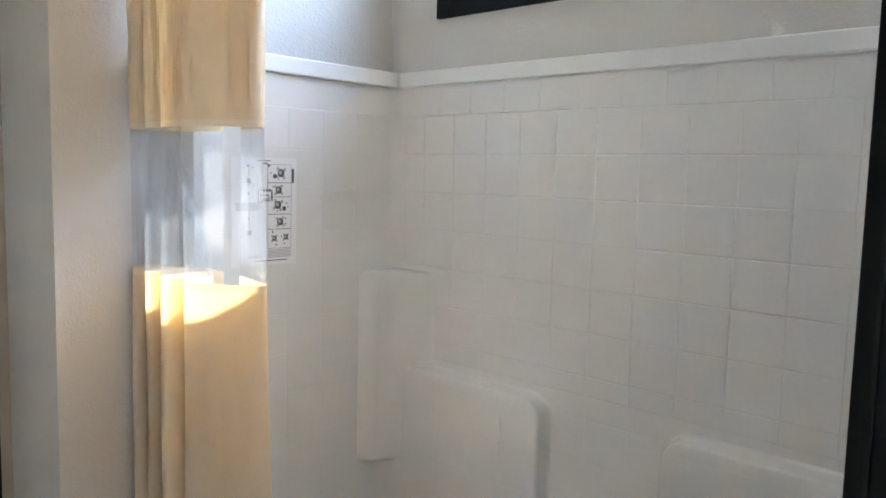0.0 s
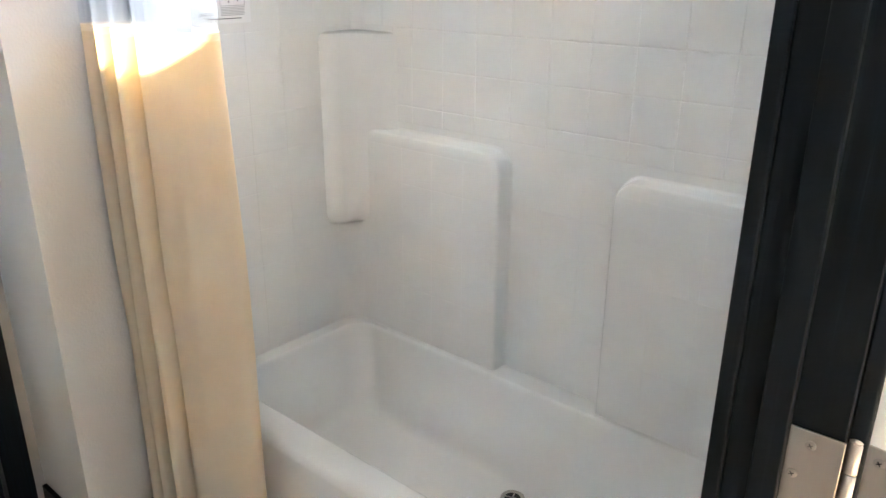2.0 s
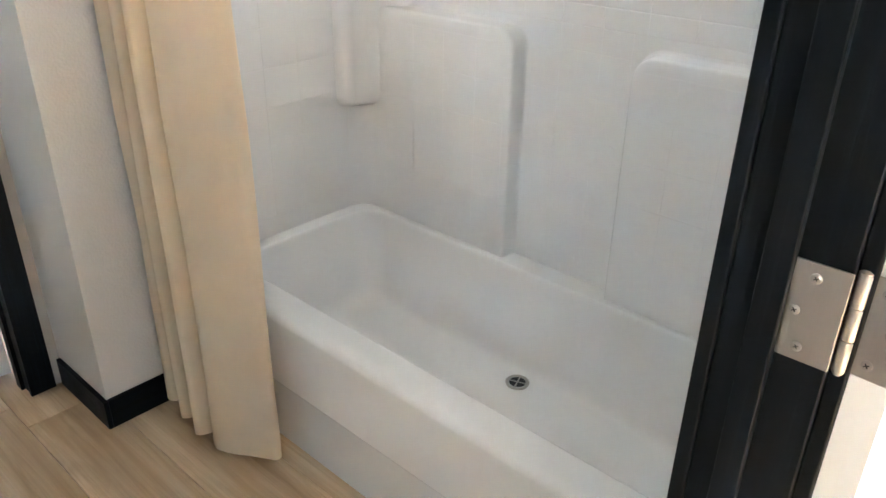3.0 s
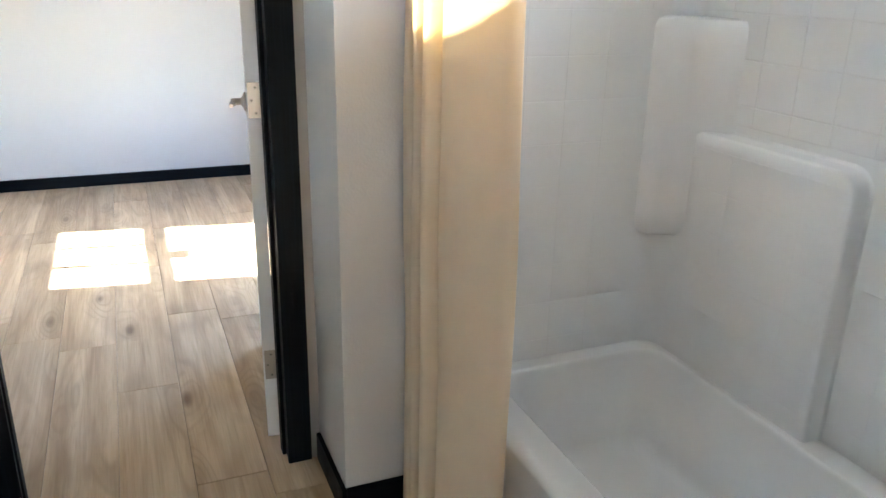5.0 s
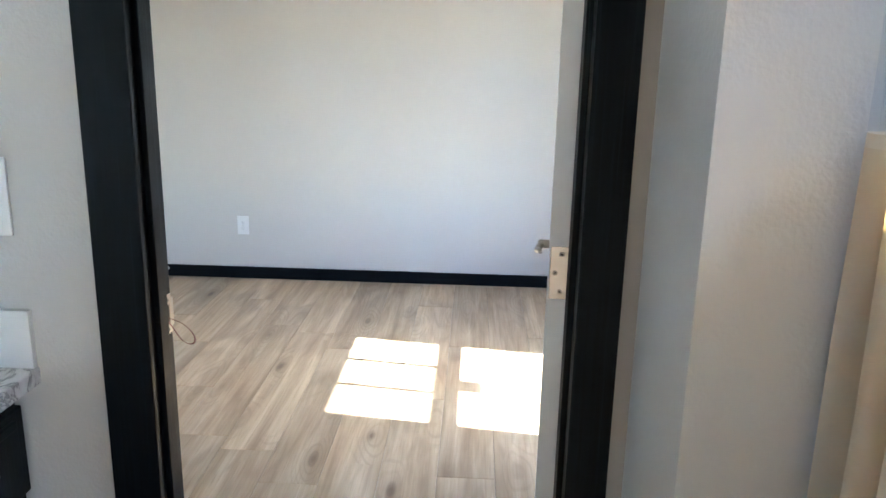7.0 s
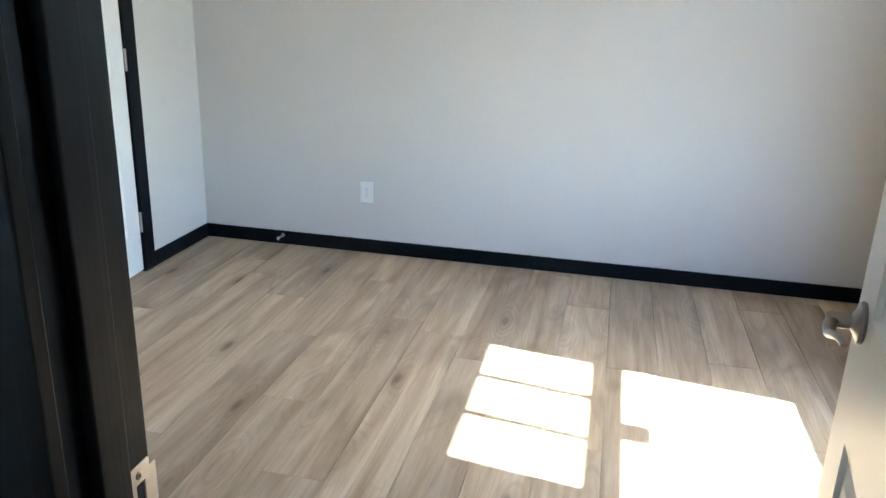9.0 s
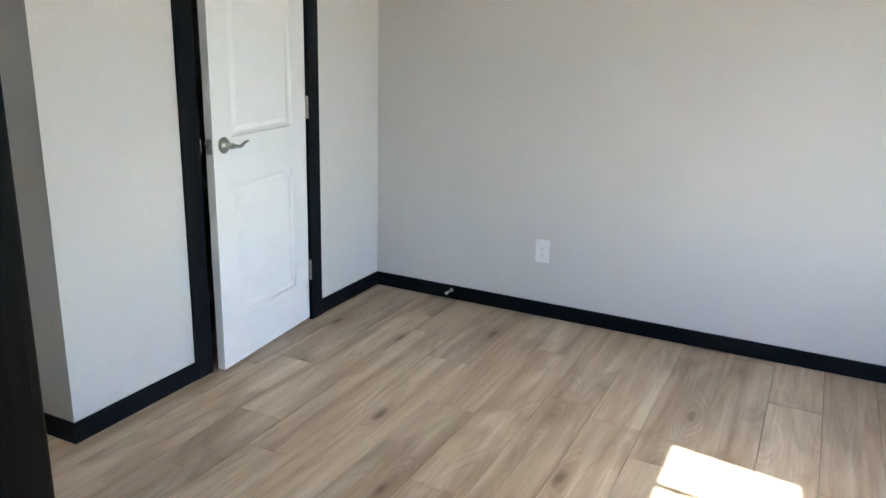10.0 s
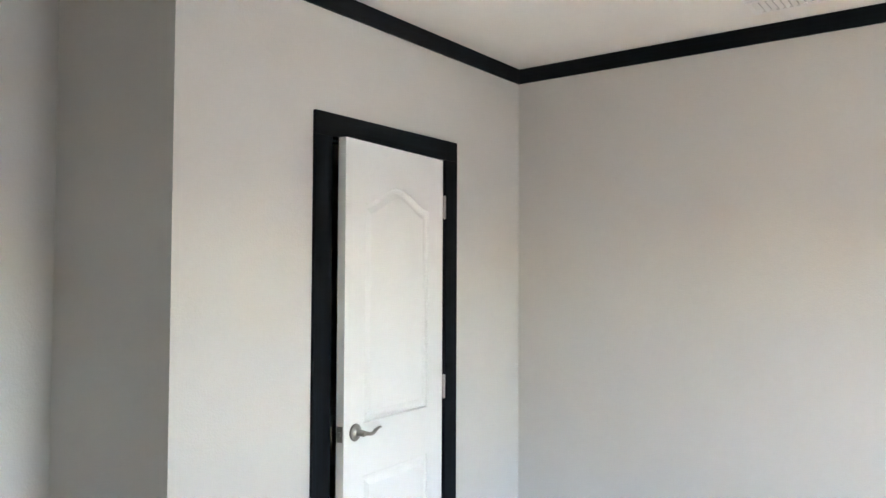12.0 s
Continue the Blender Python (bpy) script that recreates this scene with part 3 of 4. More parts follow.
def strike_plate():
    ob = empty("strike_plate", pose(-2.176, -0.07, 0.955), "brushed nickel strike plate screwed to the black jamb", "strike plate")
    bm = bmesh.new()
    box(bm, -0.016, 0.012, -0.0005, 0.0018, 0.018, 0.036, 0.0006)
    box(bm, -0.016, 0.012, -0.0005, 0.0018, -0.036, -0.018, 0.0006)
    box(bm, 0.004, 0.012, -0.0005, 0.0018, -0.018, 0.018, 0.0006)
    box(bm, -0.016, -0.008, -0.0005, 0.0018, -0.018, 0.018, 0.0006)
    box(bm, -0.026, -0.016, -0.0005, 0.0012, -0.026, 0.026, 0.0006)
    part("plate", bm, STRIKE, ob)
    # no hole is cut; the sheet's colour gives its shade
    part("latch_shade", boxed(-0.008, 0.004, -0.0004, 0.0004, -0.018, 0.018), DARK, ob, "near-black sheet for the shade in the hole")
    for dz in (0.027, -0.027):
        screw(ob, pose(0, 0.0018, dz, -90), 0.004)


strike_plate()


def closet_strike():
    ob = empty("strike_plate", pose(-4.225, -1.952, 0.95), "brushed nickel strike plate on the closet door jamb", "strike plate")
    bm = bmesh.new()
    for z0, z1 in ((0.018, 0.029), (-0.029, -0.018)):
        box(bm, -0.0018, 0.0005, -0.026, 0.006, z0, z1, 0.0005)
    box(bm, -0.0018, 0.0005, -0.002, 0.006, -0.018, 0.018, 0.0005)
    box(bm, -0.0018, 0.0005, -0.026, -0.018, -0.018, 0.018, 0.0005)
    part("plate", bm, STRIKE, ob)
    part("lip", boxed(-0.0035, 0.0003, 0.006, 0.0255, -0.025, 0.025, 0.0012), STRIKE, ob, "bent nickel strike lip")
    for dz in (0.0235, -0.0235):
        screw(ob, pose(-0.0018, -0.012, dz, 0, -90), 0.0035)


closet_strike()


def ribbon():
    path = spline([(-2.172, -0.0700, 0.952), (-2.173, -0.0620, 0.949), (-2.176, -0.0455, 0.941), (-2.180, -0.0320, 0.927), (-2.183, -0.0255, 0.913), (-2.184, -0.0275, 0.901), (-2.182, -0.0370, 0.899), (-2.178, -0.0485, 0.909), (-2.175, -0.0585, 0.927), (-2.173, -0.0665, 0.941), (-2.172, -0.0695, 0.945)], 6)
    bm = bmesh.new()
    rows = []
    for p in path:
        rows.append([bm.verts.new(p + Vector((0.005 * s, 0.0008 * s, 0.0025 * s))) for s in (-1, 1)])
    for a, b in zip(rows, rows[1:]):
        bm.faces.new((a[0], a[1], b[1], b[0]))
    ob = part("ribbon", bm, RIBBON, smooth=True)
    md = ob.modifiers.new("thickness", "SOLIDIFY")
    md.thickness = 0.0008
    tagged(ob, "thin pink ribbon looped through the strike plate", "ribbon")


ribbon()


# ---- bathtub and surround ----
def rounded_rect(x0, x1, y0, y1, r, n=6):
    pts = []
    for cx, cy, a0 in ((x1 - r, y1 - r, 0), (x0 + r, y1 - r, 90), (x0 + r, y0 + r, 180), (x1 - r, y0 + r, 270)):
        for k in range(n + 1):
            a = radians(a0 + 90 * k / n)
            pts.append((cx + r * math.cos(a), cy + r * math.sin(a)))
    return pts


RIM = 0.41


def bathtub():
    tub = empty("bathtub", pose(-1.02, 1.33, 0), "white acrylic alcove bathtub with a shallow basin", "bathtub")
    bm = bmesh.new()
    loops = [
        (-1.785, -0.262, 1.024, 1.66, 0.006, 0.0),
        (-1.785, -0.262, 1.024, 1.66, 0.006, 0.172),
        (-1.785, -0.262, 1.018, 1.66, 0.006, 0.19),
        (-1.785, -0.262, 1.003, 1.66, 0.006, 0.205),
        (-1.785, -0.262, 1.000, 1.66, 0.006, 0.388),
        (-1.785, -0.262, 1.003, 1.66, 0.008, 0.401),
        (-1.783, -0.264, 1.012, 1.658, 0.012, 0.4085),
        (-1.775, -0.275, 1.024, 1.65, 0.03, RIM),
        (-1.770, -0.28, 1.030, 1.645, 0.03, RIM),
        (-1.688, -0.33, 1.083, 1.593, 0.07, RIM),
        (-1.685, -0.333, 1.0865, 1.5895, 0.07, RIM - 0.0006),
        (-1.682, -0.336, 1.089, 1.587, 0.07, 0.4075),
        (-1.679, -0.339, 1.0915, 1.5845, 0.07, 0.402),
        (-1.677, -0.341, 1.0935, 1.5825, 0.07, 0.394),
        (-1.674, -0.343, 1.0955, 1.581, 0.07, 0.385),
        (-1.604, -0.372, 1.138, 1.52, 0.07, 0.2),
        (-1.596, -0.378, 1.144, 1.515, 0.07, 0.187),
        (-1.584, -0.388, 1.152, 1.508, 0.07, 0.177),
        (-1.568, -0.4, 1.164, 1.499, 0.065, 0.171),
        (-1.55, -0.415, 1.176, 1.489, 0.06, 0.169),
        (-1.53, -0.43, 1.19, 1.478, 0.055, 0.168),
        (-1.2, -0.7, 1.28, 1.44, 0.04, 0.166)]
    rings = []
    for x0, x1, y0, y1, r, z in loops:
        rings.append([bm.verts.new((x + 1.02, y - 1.33, z)) for x, y in rounded_rect(x0, x1, y0, y1, r, 8)])
    for a, b in zip(rings, rings[1:]):
        n = len(a)
        for k in range(n):
            bm.faces.new((a[k], a[(k + 1) % n], b[(k + 1) % n], b[k]))
    bm.faces.new(rings[-1])
    part("basin", bm, ACRYL, tub, "", True)
    dx, dy = -0.983 + 1.02, 1.456 - 1.33
    drain = part("drain", lathe(bmesh.new(), [(0.031, 0.1660), (0.0315, 0.1695), (0.029, 0.1715), (0.023, 0.1702), (0.0215, 0.1685)], pose(dx, dy, 0), 28), NICKEL, tub, "chrome drain ring", True)
    # a closed disc, near-black in place of the shade down the drain
    part("drain_shade", lathe(bmesh.new(), [(0.0212, 0.1686), (0.0212, 0.1691)], pose(dx, dy, 0), 24), DARK, drain, "near-black disc for the shade in the drain")
    bm = bmesh.new()
    for a in (0, 90):
        bx = boxed(-0.021, 0.021, -0.0018, 0.0018, 0.1692, 0.1705)
        bmesh.ops.transform(bx, matrix=pose(dx, dy, 0, 0, 0, a + 20), verts=bx.verts)
        me = bpy.data.meshes.new("bar")
        bx.to_mesh(me)
        bx.free()
        bm.from_mesh(me)
        bpy.data.meshes.remove(me)
    part("drain_cross", bm, NICKEL, drain)


bathtub()
TILE_X, TILE_Z, SUR_TOP = 0.11, 0.104, 1.797
Y_BACK, X_END = 1.648, -1.721


def tile_mesh(w, h, name, relief=1.0):
    bm = bmesh.new()
    loops = [(0.0005, 0.0), (0.0009, 0.0003), (0.0022, 0.0006), (0.0042, 0.0007)]
    rings = []
    for d, y in loops:
        rings.append([bm.verts.new((sx * (w / 2 - d * (0.6 if relief >= 1.0 else 0.12)), -y * relief, sz * (h / 2 - d))) for sx, sz in ((-1, -1), (1, -1), (1, 1), (-1, 1))])
    for a, b in zip(rings, rings[1:]):
        for k in range(4):
            bm.faces.new((a[k], a[(k + 1) % 4], b[(k + 1) % 4], b[k]))
    bm.faces.new(rings[-1])
    return mesh_of(bm, name, ACRYL)


def raised_block(x0, x1, y0, y1, z0, z1, r_left, r_right):
    """A moulded block on the back panel with rounded upper corners and soft front edges."""
    outline = [(x0, z0), (x1, z0)]
    for cx, cz, r, a0 in ((x1 - r_right, z1 - r_right, r_right, 0), (x0 + r_left, z1 - r_left, r_left, 90)):
        for k in range(9):
            a = radians(a0 + 90 * k / 8)
            outline.append((cx + r * math.cos(a), cz + r * math.sin(a)))
    bm = bmesh.new()
    rings = []
    for d, y in ((-0.008, y1), (-0.003, y1 - 0.002), (0.0, y1 - 0.006), (0.001, y0 + 0.009), (0.004, y0 + 0.003), (0.009, y0), (0.03, y0)):
        ring = []
        for (px, pz), (qx, qz) in zip(outline, inset(outline, d)):
            ring.append(bm.verts.new((qx, y, qz if pz > z0 + 1e-6 else z0)))
        rings.append(ring)
    for a, b in zip(rings, rings[1:]):
        n = len(a)
        for k in range(n):
            bm.faces.new((a[k], a[(k + 1) % n], b[(k + 1) % n], b[k]))
    bm.faces.new(rings[-1])
    return bm


def corner_column():
    plan = [(X_END, 1.508), (-1.70, 1.522), (-1.688, 1.552), (-1.676, 1.582), (-1.655, 1.597), (-1.63, 1.603), (-1.606, 1.614), (-1.585, 1.63), (-1.57, 1.642), (-1.555, 1.648), (X_END, 1.648)]
    bm = bmesh.new()
    rings = []
    for k, z in ((0.7, 0.73), (0.86, 0.735), (0.95, 0.746), (0.99, 0.764), (1.0, 0.79), (1.0, 1.258), (0.985, 1.272), (0.94, 1.282), (0.8, 1.287)):
        rings.append([bm.verts.new((X_END + (x - X_END) * k, 1.648 + (y - 1.648) * k, z)) for x, y in plan])
    for a, b in zip(rings, rings[1:]):
        n = len(a)
        for k in range(n):
            bm.faces.new((a[k], a[(k + 1) % n], b[(k + 1) % n], b[k]))
    bm.faces.new(rings[0][::-1])
    bm.faces.new(rings[-1])
    return bm


BLOCKS = ((-1.73, -1.165, 1.02), (-0.85, -0.303, 1.015))


def surround():
    top = empty("tub_surround", pose(0, 0, 0), "white moulded tub surround with tile-pattern relief", "tub surround")
    part("end_panel", boxed(X_CHASE, X_END, 1.01, 1.68, RIM + 0.002, SUR_TOP, 0.003), ACRYL, top)
    back = part("back_panel", boxed(X_END, X_ENTRY, Y_BACK, 1.68, RIM + 0.002, SUR_TOP), ACRYL, top)
    part("faucet_panel", boxed(-0.303, X_ENTRY, 1.01, Y_BACK, RIM + 0.002, SUR_TOP, 0.003), ACRYL, top)
    # rounded inner corners: behind the shelf, and beside the raised panel
    for y, r, z1 in ((Y_BACK, 0.03, SUR_TOP), (1.602, 0.055, 0.99)):
        bm = bmesh.new()
        n = 8
        ring = [(X_END - 0.004, y + 0.004)] + [(X_END + r - r * math.sin(radians(90 * k / n)), y - r + r * math.cos(radians(90 * k / n))) for k in range(n + 1)]
        low = [bm.verts.new((px, py, RIM + 0.002)) for px, py in ring]
        high = [bm.verts.new((px, py, z1)) for px, py in ring]
        for k in range(len(ring)):
            bm.faces.new((low[k], low[(k + 1) % len(ring)], high[(k + 1) % len(ring)], high[k]))
        bm.faces.new(high)
        part("corner_cove", bm, ACRYL, top, "", True)
    x0, x1, z1 = BLOCKS[0]
    part("raised_panel", raised_block(x0, x1, 1.602, Y_BACK, RIM + 0.001, z1, 0.045, 0.05), ACRYL, top, "", True)
    x0, x1, z1 = BLOCKS[1]
    part("raised_panel", raised_block(x0, x1, 1.602, Y_BACK, RIM + 0.001, z1, 0.055, 0.045), ACRYL, top, "", True)
    part("corner_shelf", corner_column(), ACRYL, top, "", True)
    bm = bmesh.new()
    box(bm, X_CHASE, X_END + 0.013, 0.995, 1.68, SUR_TOP, 1.839, 0.004)
    part("top_rail", bm, TRIM_WHITE, top, "white lath along the top edge")
    part("top_rail", boxed(X_END + 0.0132, X_ENTRY, Y_BACK - 0.013, 1.68, SUR_TOP, 1.839, 0.004), TRIM_WHITE, top, "white lath along the top edge")
    return top


SURROUND = surround()


def leaflet():
    ob = empty("leaflet", pose(X_END + 0.0031, 1.198, 1.3245, 0, 0, 0), "printed valve installation leaflet taped to the surround", "leaflet")
    part("sheet", boxed(0, 0.0006, -0.094, 0.094, 0, 0.265), PAPER, ob)
    bm = bmesh.new()
    f = 0.0008

    def bar(y0, y1, z0, z1):
        box(bm, f, f + 0.0003, y0, y1, z0, z1)

    def outline(y0, y1, z0, z1, w=0.0007):
        bar(y0, y1, z0, z0 + w)
        bar(y0, y1, z1 - w, z1)
        bar(y0, y0 + w, z0 + w, z1 - w)
        bar(y1 - w, y1, z0 + w, z1 - w)
    # the column of boxed steps, its tab, and the frame to its side
    steps = (0.249, 0.204, 0.169, 0.126, 0.089, 0.041)
    for hi, lo in zip(steps, steps[1:]):
        outline(0.008, 0.078, lo, hi)
    bar(0.079, 0.086, 0.204, 0.239)
    bar(-0.022, 0.016, 0.2565, 0.2585)
    outline(-0.007, 0.008, 0.19, 0.249)
    bar(-0.007, 0.007, 0.249, 0.253)
    bar(0.0085, 0.0145, 0.243, 0.249)
    outline(-0.019, 0.022, 0.158, 0.187)
    for k in range(3):
        bar(-0.006 + k * 0.0085, 0.0005 + k * 0.0085, 0.182, 0.188)
    bar(0.018, 0.022, 0.16, 0.184)
    for k in range(2):
        bar(-0.004, 0.015, 0.160 + k * 0.0035, 0.162 + k * 0.0035)
    bar(-0.012, 0.012, 0.172, 0.174)
    # leaders of the small drawings on the left half
    for y, z in ((-0.045, 0.215), (-0.045, 0.1)):
        bar(y - 0.0005, y + 0.0005, z - 0.02, z + 0.03)
    bar(-0.03, 0.066, 0.0105, 0.0125)
    tagged(part("print_lines", bm, INK, ob), kind="stuff")

    def drawing(y, z, r, turn, dots):
        """A flanged valve body: a lobed plate, a dark body with a bright ring, and numbered dots."""
        bm = bmesh.new()
        for k in range(4):
            a = radians(turn + 90 * k)
            lathe(bm, [(r * 0.34, 0), (r * 0.3, 0.0002)], pose(f, y + r * 1.12 * math.cos(a), z + r * 1.12 * math.sin(a), 0, 90), 10)
            web = boxed(0, 0.0002, 0, r * 1.1, -r * 0.22, r * 0.22)
            bmesh.ops.transform(web, matrix=pose(f, y, z, turn + 90 * k), verts=web.verts)
            me = bpy.data.meshes.new("web")
            web.to_mesh(me)
            web.free()
            bm.from_mesh(me)
            bpy.data.meshes.remove(me)
        plate = part("diagram", bm, INK_PALE, ob)
        part("valve_body", lathe(bmesh.new(), [(r * 0.82, 0), (r * 0.78, 0.0004)], pose(f, y, z, 0, 90), 16), INK, plate)
        part("valve_face", lathe(bmesh.new(), [(r * 0.42, 0), (r * 0.4, 0.0005)], pose(f, y - r * 0.2, z + r * 0.12, 0, 90), 14), INK_PALE, plate)
        for dy, dz, q in dots:
            part("number_dot", lathe(bmesh.new(), [(q, 0), (q * 0.9, 0.0003)], pose(f, y + dy, z + dz, 0, 90), 10), INK, plate)
    drawing(0.047, 0.228, 0.0125, 40, ((-0.018, -0.008, 0.006), (-0.03, 0.0, 0.002), (-0.007, -0.016, 0.002)))
    drawing(0.04, 0.186, 0.0115, 48, ((-0.016, 0.008, 0.002), (-0.014, -0.011, 0.0015)))
    drawing(0.038, 0.149, 0.0125, 35, ((0.019, -0.009, 0.006), (0.014, 0.008, 0.002), (0.026, 0.004, 0.002), (0.03, -0.005, 0.002), (-0.002, -0.015, 0.002)))
    drawing(0.045, 0.107, 0.0115, 50, ((0.016, 0.008, 0.002), (0.016, -0.006, 0.002)))
    drawing(0.028, 0.066, 0.0085, 45, ((-0.005, 0.016, 0.0025), (0.005, -0.016, 0.0022)))
    drawing(0.062, 0.068, 0.0085, 45, ((-0.013, 0.002, 0.002), (-0.004, -0.016, 0.002)))
    drawing(-0.046, 0.208, 0.006, 45, ((0.014, -0.01, 0.002), (-0.002, 0.036, 0.0035), (0.012, 0.033, 0.002), (0.0, -0.03, 0.003)))
    drawing(-0.044, 0.082, 0.006, 45, ((0.014, -0.01, 0.002), (-0.002, 0.034, 0.003)))
    bm = bmesh.new()
    for k in range(6):
        box(bm, f, f + 0.0003, -0.084, -0.008 - 0.006 * (k % 3), 0.154 - k * 0.0036, 0.1558 - k * 0.0036)
        box(bm, f, f + 0.0003, 0.009, 0.078 - 0.004 * (k % 2), 0.0365 - k * 0.0036, 0.0383 - k * 0.0036)
    for k in range(2):
        box(bm, f, f + 0.0003, -0.052, -0.008, 0.024 - k * 0.004, 0.026 - k * 0.004)
    tagged(part("text_block", bm, INK_PALE, ob), kind="stuff")


leaflet()


# ---- shower curtain ----
FOLDS = [(-1.556, 0.985), (-1.636, 0.980), (-1.726, 0.960), (-1.748, 0.898), (-1.731, 0.868), (-1.701, 0.882), (-1.691, 0.950), (-1.676, 0.965), (-1.658, 0.900), (-1.648, 0.860), (-1.621, 0.852), (-1.606, 0.890), (-1.596, 0.955), (-1.581, 0.960), (-1.571, 0.895), (-1.561, 0.852), (-1.536, 0.842), (-1.521, 0.870), (-1.511, 0.930), (-1.498, 0.915), (-1.491, 0.865), (-1.466, 0.852), (-1.416, 0.868), (-1.366, 0.896), (-1.326, 0.923), (-1.324, 0.945), (-1.356, 0.960), (-1.416, 0.974), (-1.476, 0.980)]
# the top panel hangs flatter: a broad front and one fold behind it
FLAT = FOLDS[:6] + [(-1.691, 0.945), (-1.680, 0.955), (-1.668, 0.920), (-1.660, 0.872), (-1.640, 0.860), (-1.615, 0.862), (-1.603, 0.876), (-1.596, 0.878), (-1.587, 0.866), (-1.570, 0.856), (-1.545, 0.850), (-1.525, 0.8485), (-1.508, 0.848), (-1.492, 0.8485), (-1.475, 0.8495), (-1.455, 0.853)] + FOLDS[22:]
CENTRE = (-1.536, 0.91)


def curtain_sheet(z0, z1, rows, wrinkle=0.0, lean=0.0):
    low, high = (spline([(x, y, 0) for x, y in f], 6) for f in (FOLDS, FLAT))
    bm = bmesh.new()
    grid = []
    for j in range(rows + 1):
        z = z0 + (z1 - z0) * j / rows
        line = []
        up = min(1.0, max(0.0, (z - 1.4) / 0.22))
        for i, (p0, p1) in enumerate(zip(low, high)):
            p = p0.lerp(p1, up)
            wob = noise.noise(Vector((i * 0.09, z * 1.3, 3.0))) * 0.010 + noise.noise(Vector((i * 0.3, z * 4.0, 9.0))) * 0.003
            spread = 1.0 + 0.05 * max(0.0, (1.3 - z)) * noise.noise(Vector((z * 2.0, 0.5, i * 0.02)))
            if p.x > CENTRE[0]:
                spread -= 0.07 * min(1.0, max(0.0, (z - 0.9) / 0.4)) + 0.07 * min(1.0, max(0.0, (z - 1.4) / 0.25))
            x = CENTRE[0] + (p.x - CENTRE[0]) * spread
            y = p.y + wob * (0.4 + 0.6 * min(1.0, max(0.0, 2.0 - z))) - lean * max(0.0, z - 1.675)
            loose = wrinkle * min(1.0, max(0.0, (z - 1.655) / 0.06))
            y += loose * (noise.noise(Vector((i * 0.45 + z * 1.0, z * 2.2, 5.0))) + 0.5 * noise.noise(Vector((i * 0.9 - z * 4.0, z * 6.0, 7.0))))
            line.append(bm.verts.new((x, y, z)))
        grid.append(line)
    for a, b in zip(grid, grid[1:]):
        for i in range(len(low) - 1):
            bm.faces.new((a[i], a[i + 1], b[i + 1], b[i]))
    return bm


def shower_curtain():
    ob = empty("shower_curtain", pose(0, 0, 0), "cream shower curtain with a clear vinyl band, drawn aside", "shower curtain")
    part("lower_panel", curtain_sheet(0.045, 1.328, 30), CREAM, ob, "cream translucent fabric panel", True)
    part("clear_band", curtain_sheet(1.343, 1.639, 14), VINYL, ob, "clear vinyl window band", True)
    part("upper_panel", curtain_sheet(1.652, 2.03, 30, 0.0075), CREAM, ob, "cream fabric top panel", True)
    for z0, z1 in ((1.328, 1.343), (1.639, 1.652)):
        part("hem", curtain_sheet(z0, z1, 1), HEM, ob, "stitched cream hem", True)


shower_curtain()


def curtain_rod():
    ob = empty("curtain_rod", pose(0, 0, 0), "brushed nickel shower curtain rod between walls", "curtain rod")
    part("rod", lathe(bmesh.new(), [(0.0125, 0), (0.0125, 1.53)], pose(X_CHASE, 0.915, 2.07, 0, 90), 20), NICKEL, ob, "", True)
    for x, a in ((X_CHASE, 90), (X_ENTRY, -90)):
        part("flange", lathe(bmesh.new(), [(0.03, 0), (0.03, 0.006), (0.018, 0.016)], pose(x, 0.915, 2.07, 0, a), 20), NICKEL, ob, "", True)
    for k in range(10):
        x = -1.74 + k * 0.045
        pts = [(x + 0.002 * math.sin(a), 0.915 + 0.017 * math.cos(a), 2.055 + 0.035 * math.sin(a)) for a in [2 * math.pi * i / 16 for i in range(17)]]
        part("ring", tube(bmesh.new(), pts, [0.0018] * 17, 6), NICKEL, ob, "", True)


curtain_rod()


# ---- vanity and mirror ----
def vanity():
    ob = empty("vanity_cabinet", pose(-1.554, -0.55, 0), "black bathroom vanity cabinet with slab drawers", "vanity")
    part("body", boxed(-0.528, 0.5, -0.26, 0.245, 0.09, 0.845, 0.002), BLACK_Z, ob)
    part("plinth", boxed(-0.528, 0.5, -0.26, 0.18, 0.0, 0.09), BLACK_X, ob)
    for x0, x1 in ((-0.515, -0.185), (-0.175, 0.155), (0.165, 0.495)):
        for z0, z1 in ((0.665, 0.825), (0.40, 0.645), (0.11, 0.38)):
            d = part("drawer_front", boxed(x0, x1, 0.2455, 0.264, z0, z1, 0.003), BLACK_Z, ob)
            part("handle_slot", boxed(x0 + 0.03, x1 - 0.03, 0.2642, 0.272, z1 - 0.03, z1 - 0.014, 0.002), BLACK_X, d)
    top = tagged(part("vanity_counter", boxed(X_BATH, -1.03, Y_SOUTH, -0.255, 0.859, 0.889, 0.003), MARBLE), "white marble-pattern laminate vanity counter", "countertop")
    tagged(part("counter_support", boxed(X_BATH + 0.02, -1.05, Y_SOUTH, -0.30, 0.845, 0.859), DARK), "dark build-up strip under the vanity counter", "strip")
    tagged(part("side_splash", boxed(X_BATH, X_BATH + 0.012, Y_SOUTH + 0.014, -0.259, 0.889, 0.99, 0.001), PLASTIC), "white splash board standing on the counter", "splashback")
    tagged(part("back_splash", boxed(X_BATH + 0.013, -1.03, Y_SOUTH, Y_SOUTH + 0.013, 0.889, 0.99, 0.001), PLASTIC), "white splash board standing on the counter", "splashback")


vanity()
tagged(part("wall_mirror", boxed(-2.0, -1.1, Y_SOUTH, Y_SOUTH + 0.006, 1.05, 2.1), MIRROR), "plain frameless mirror on the wall above vanity", "mirror")


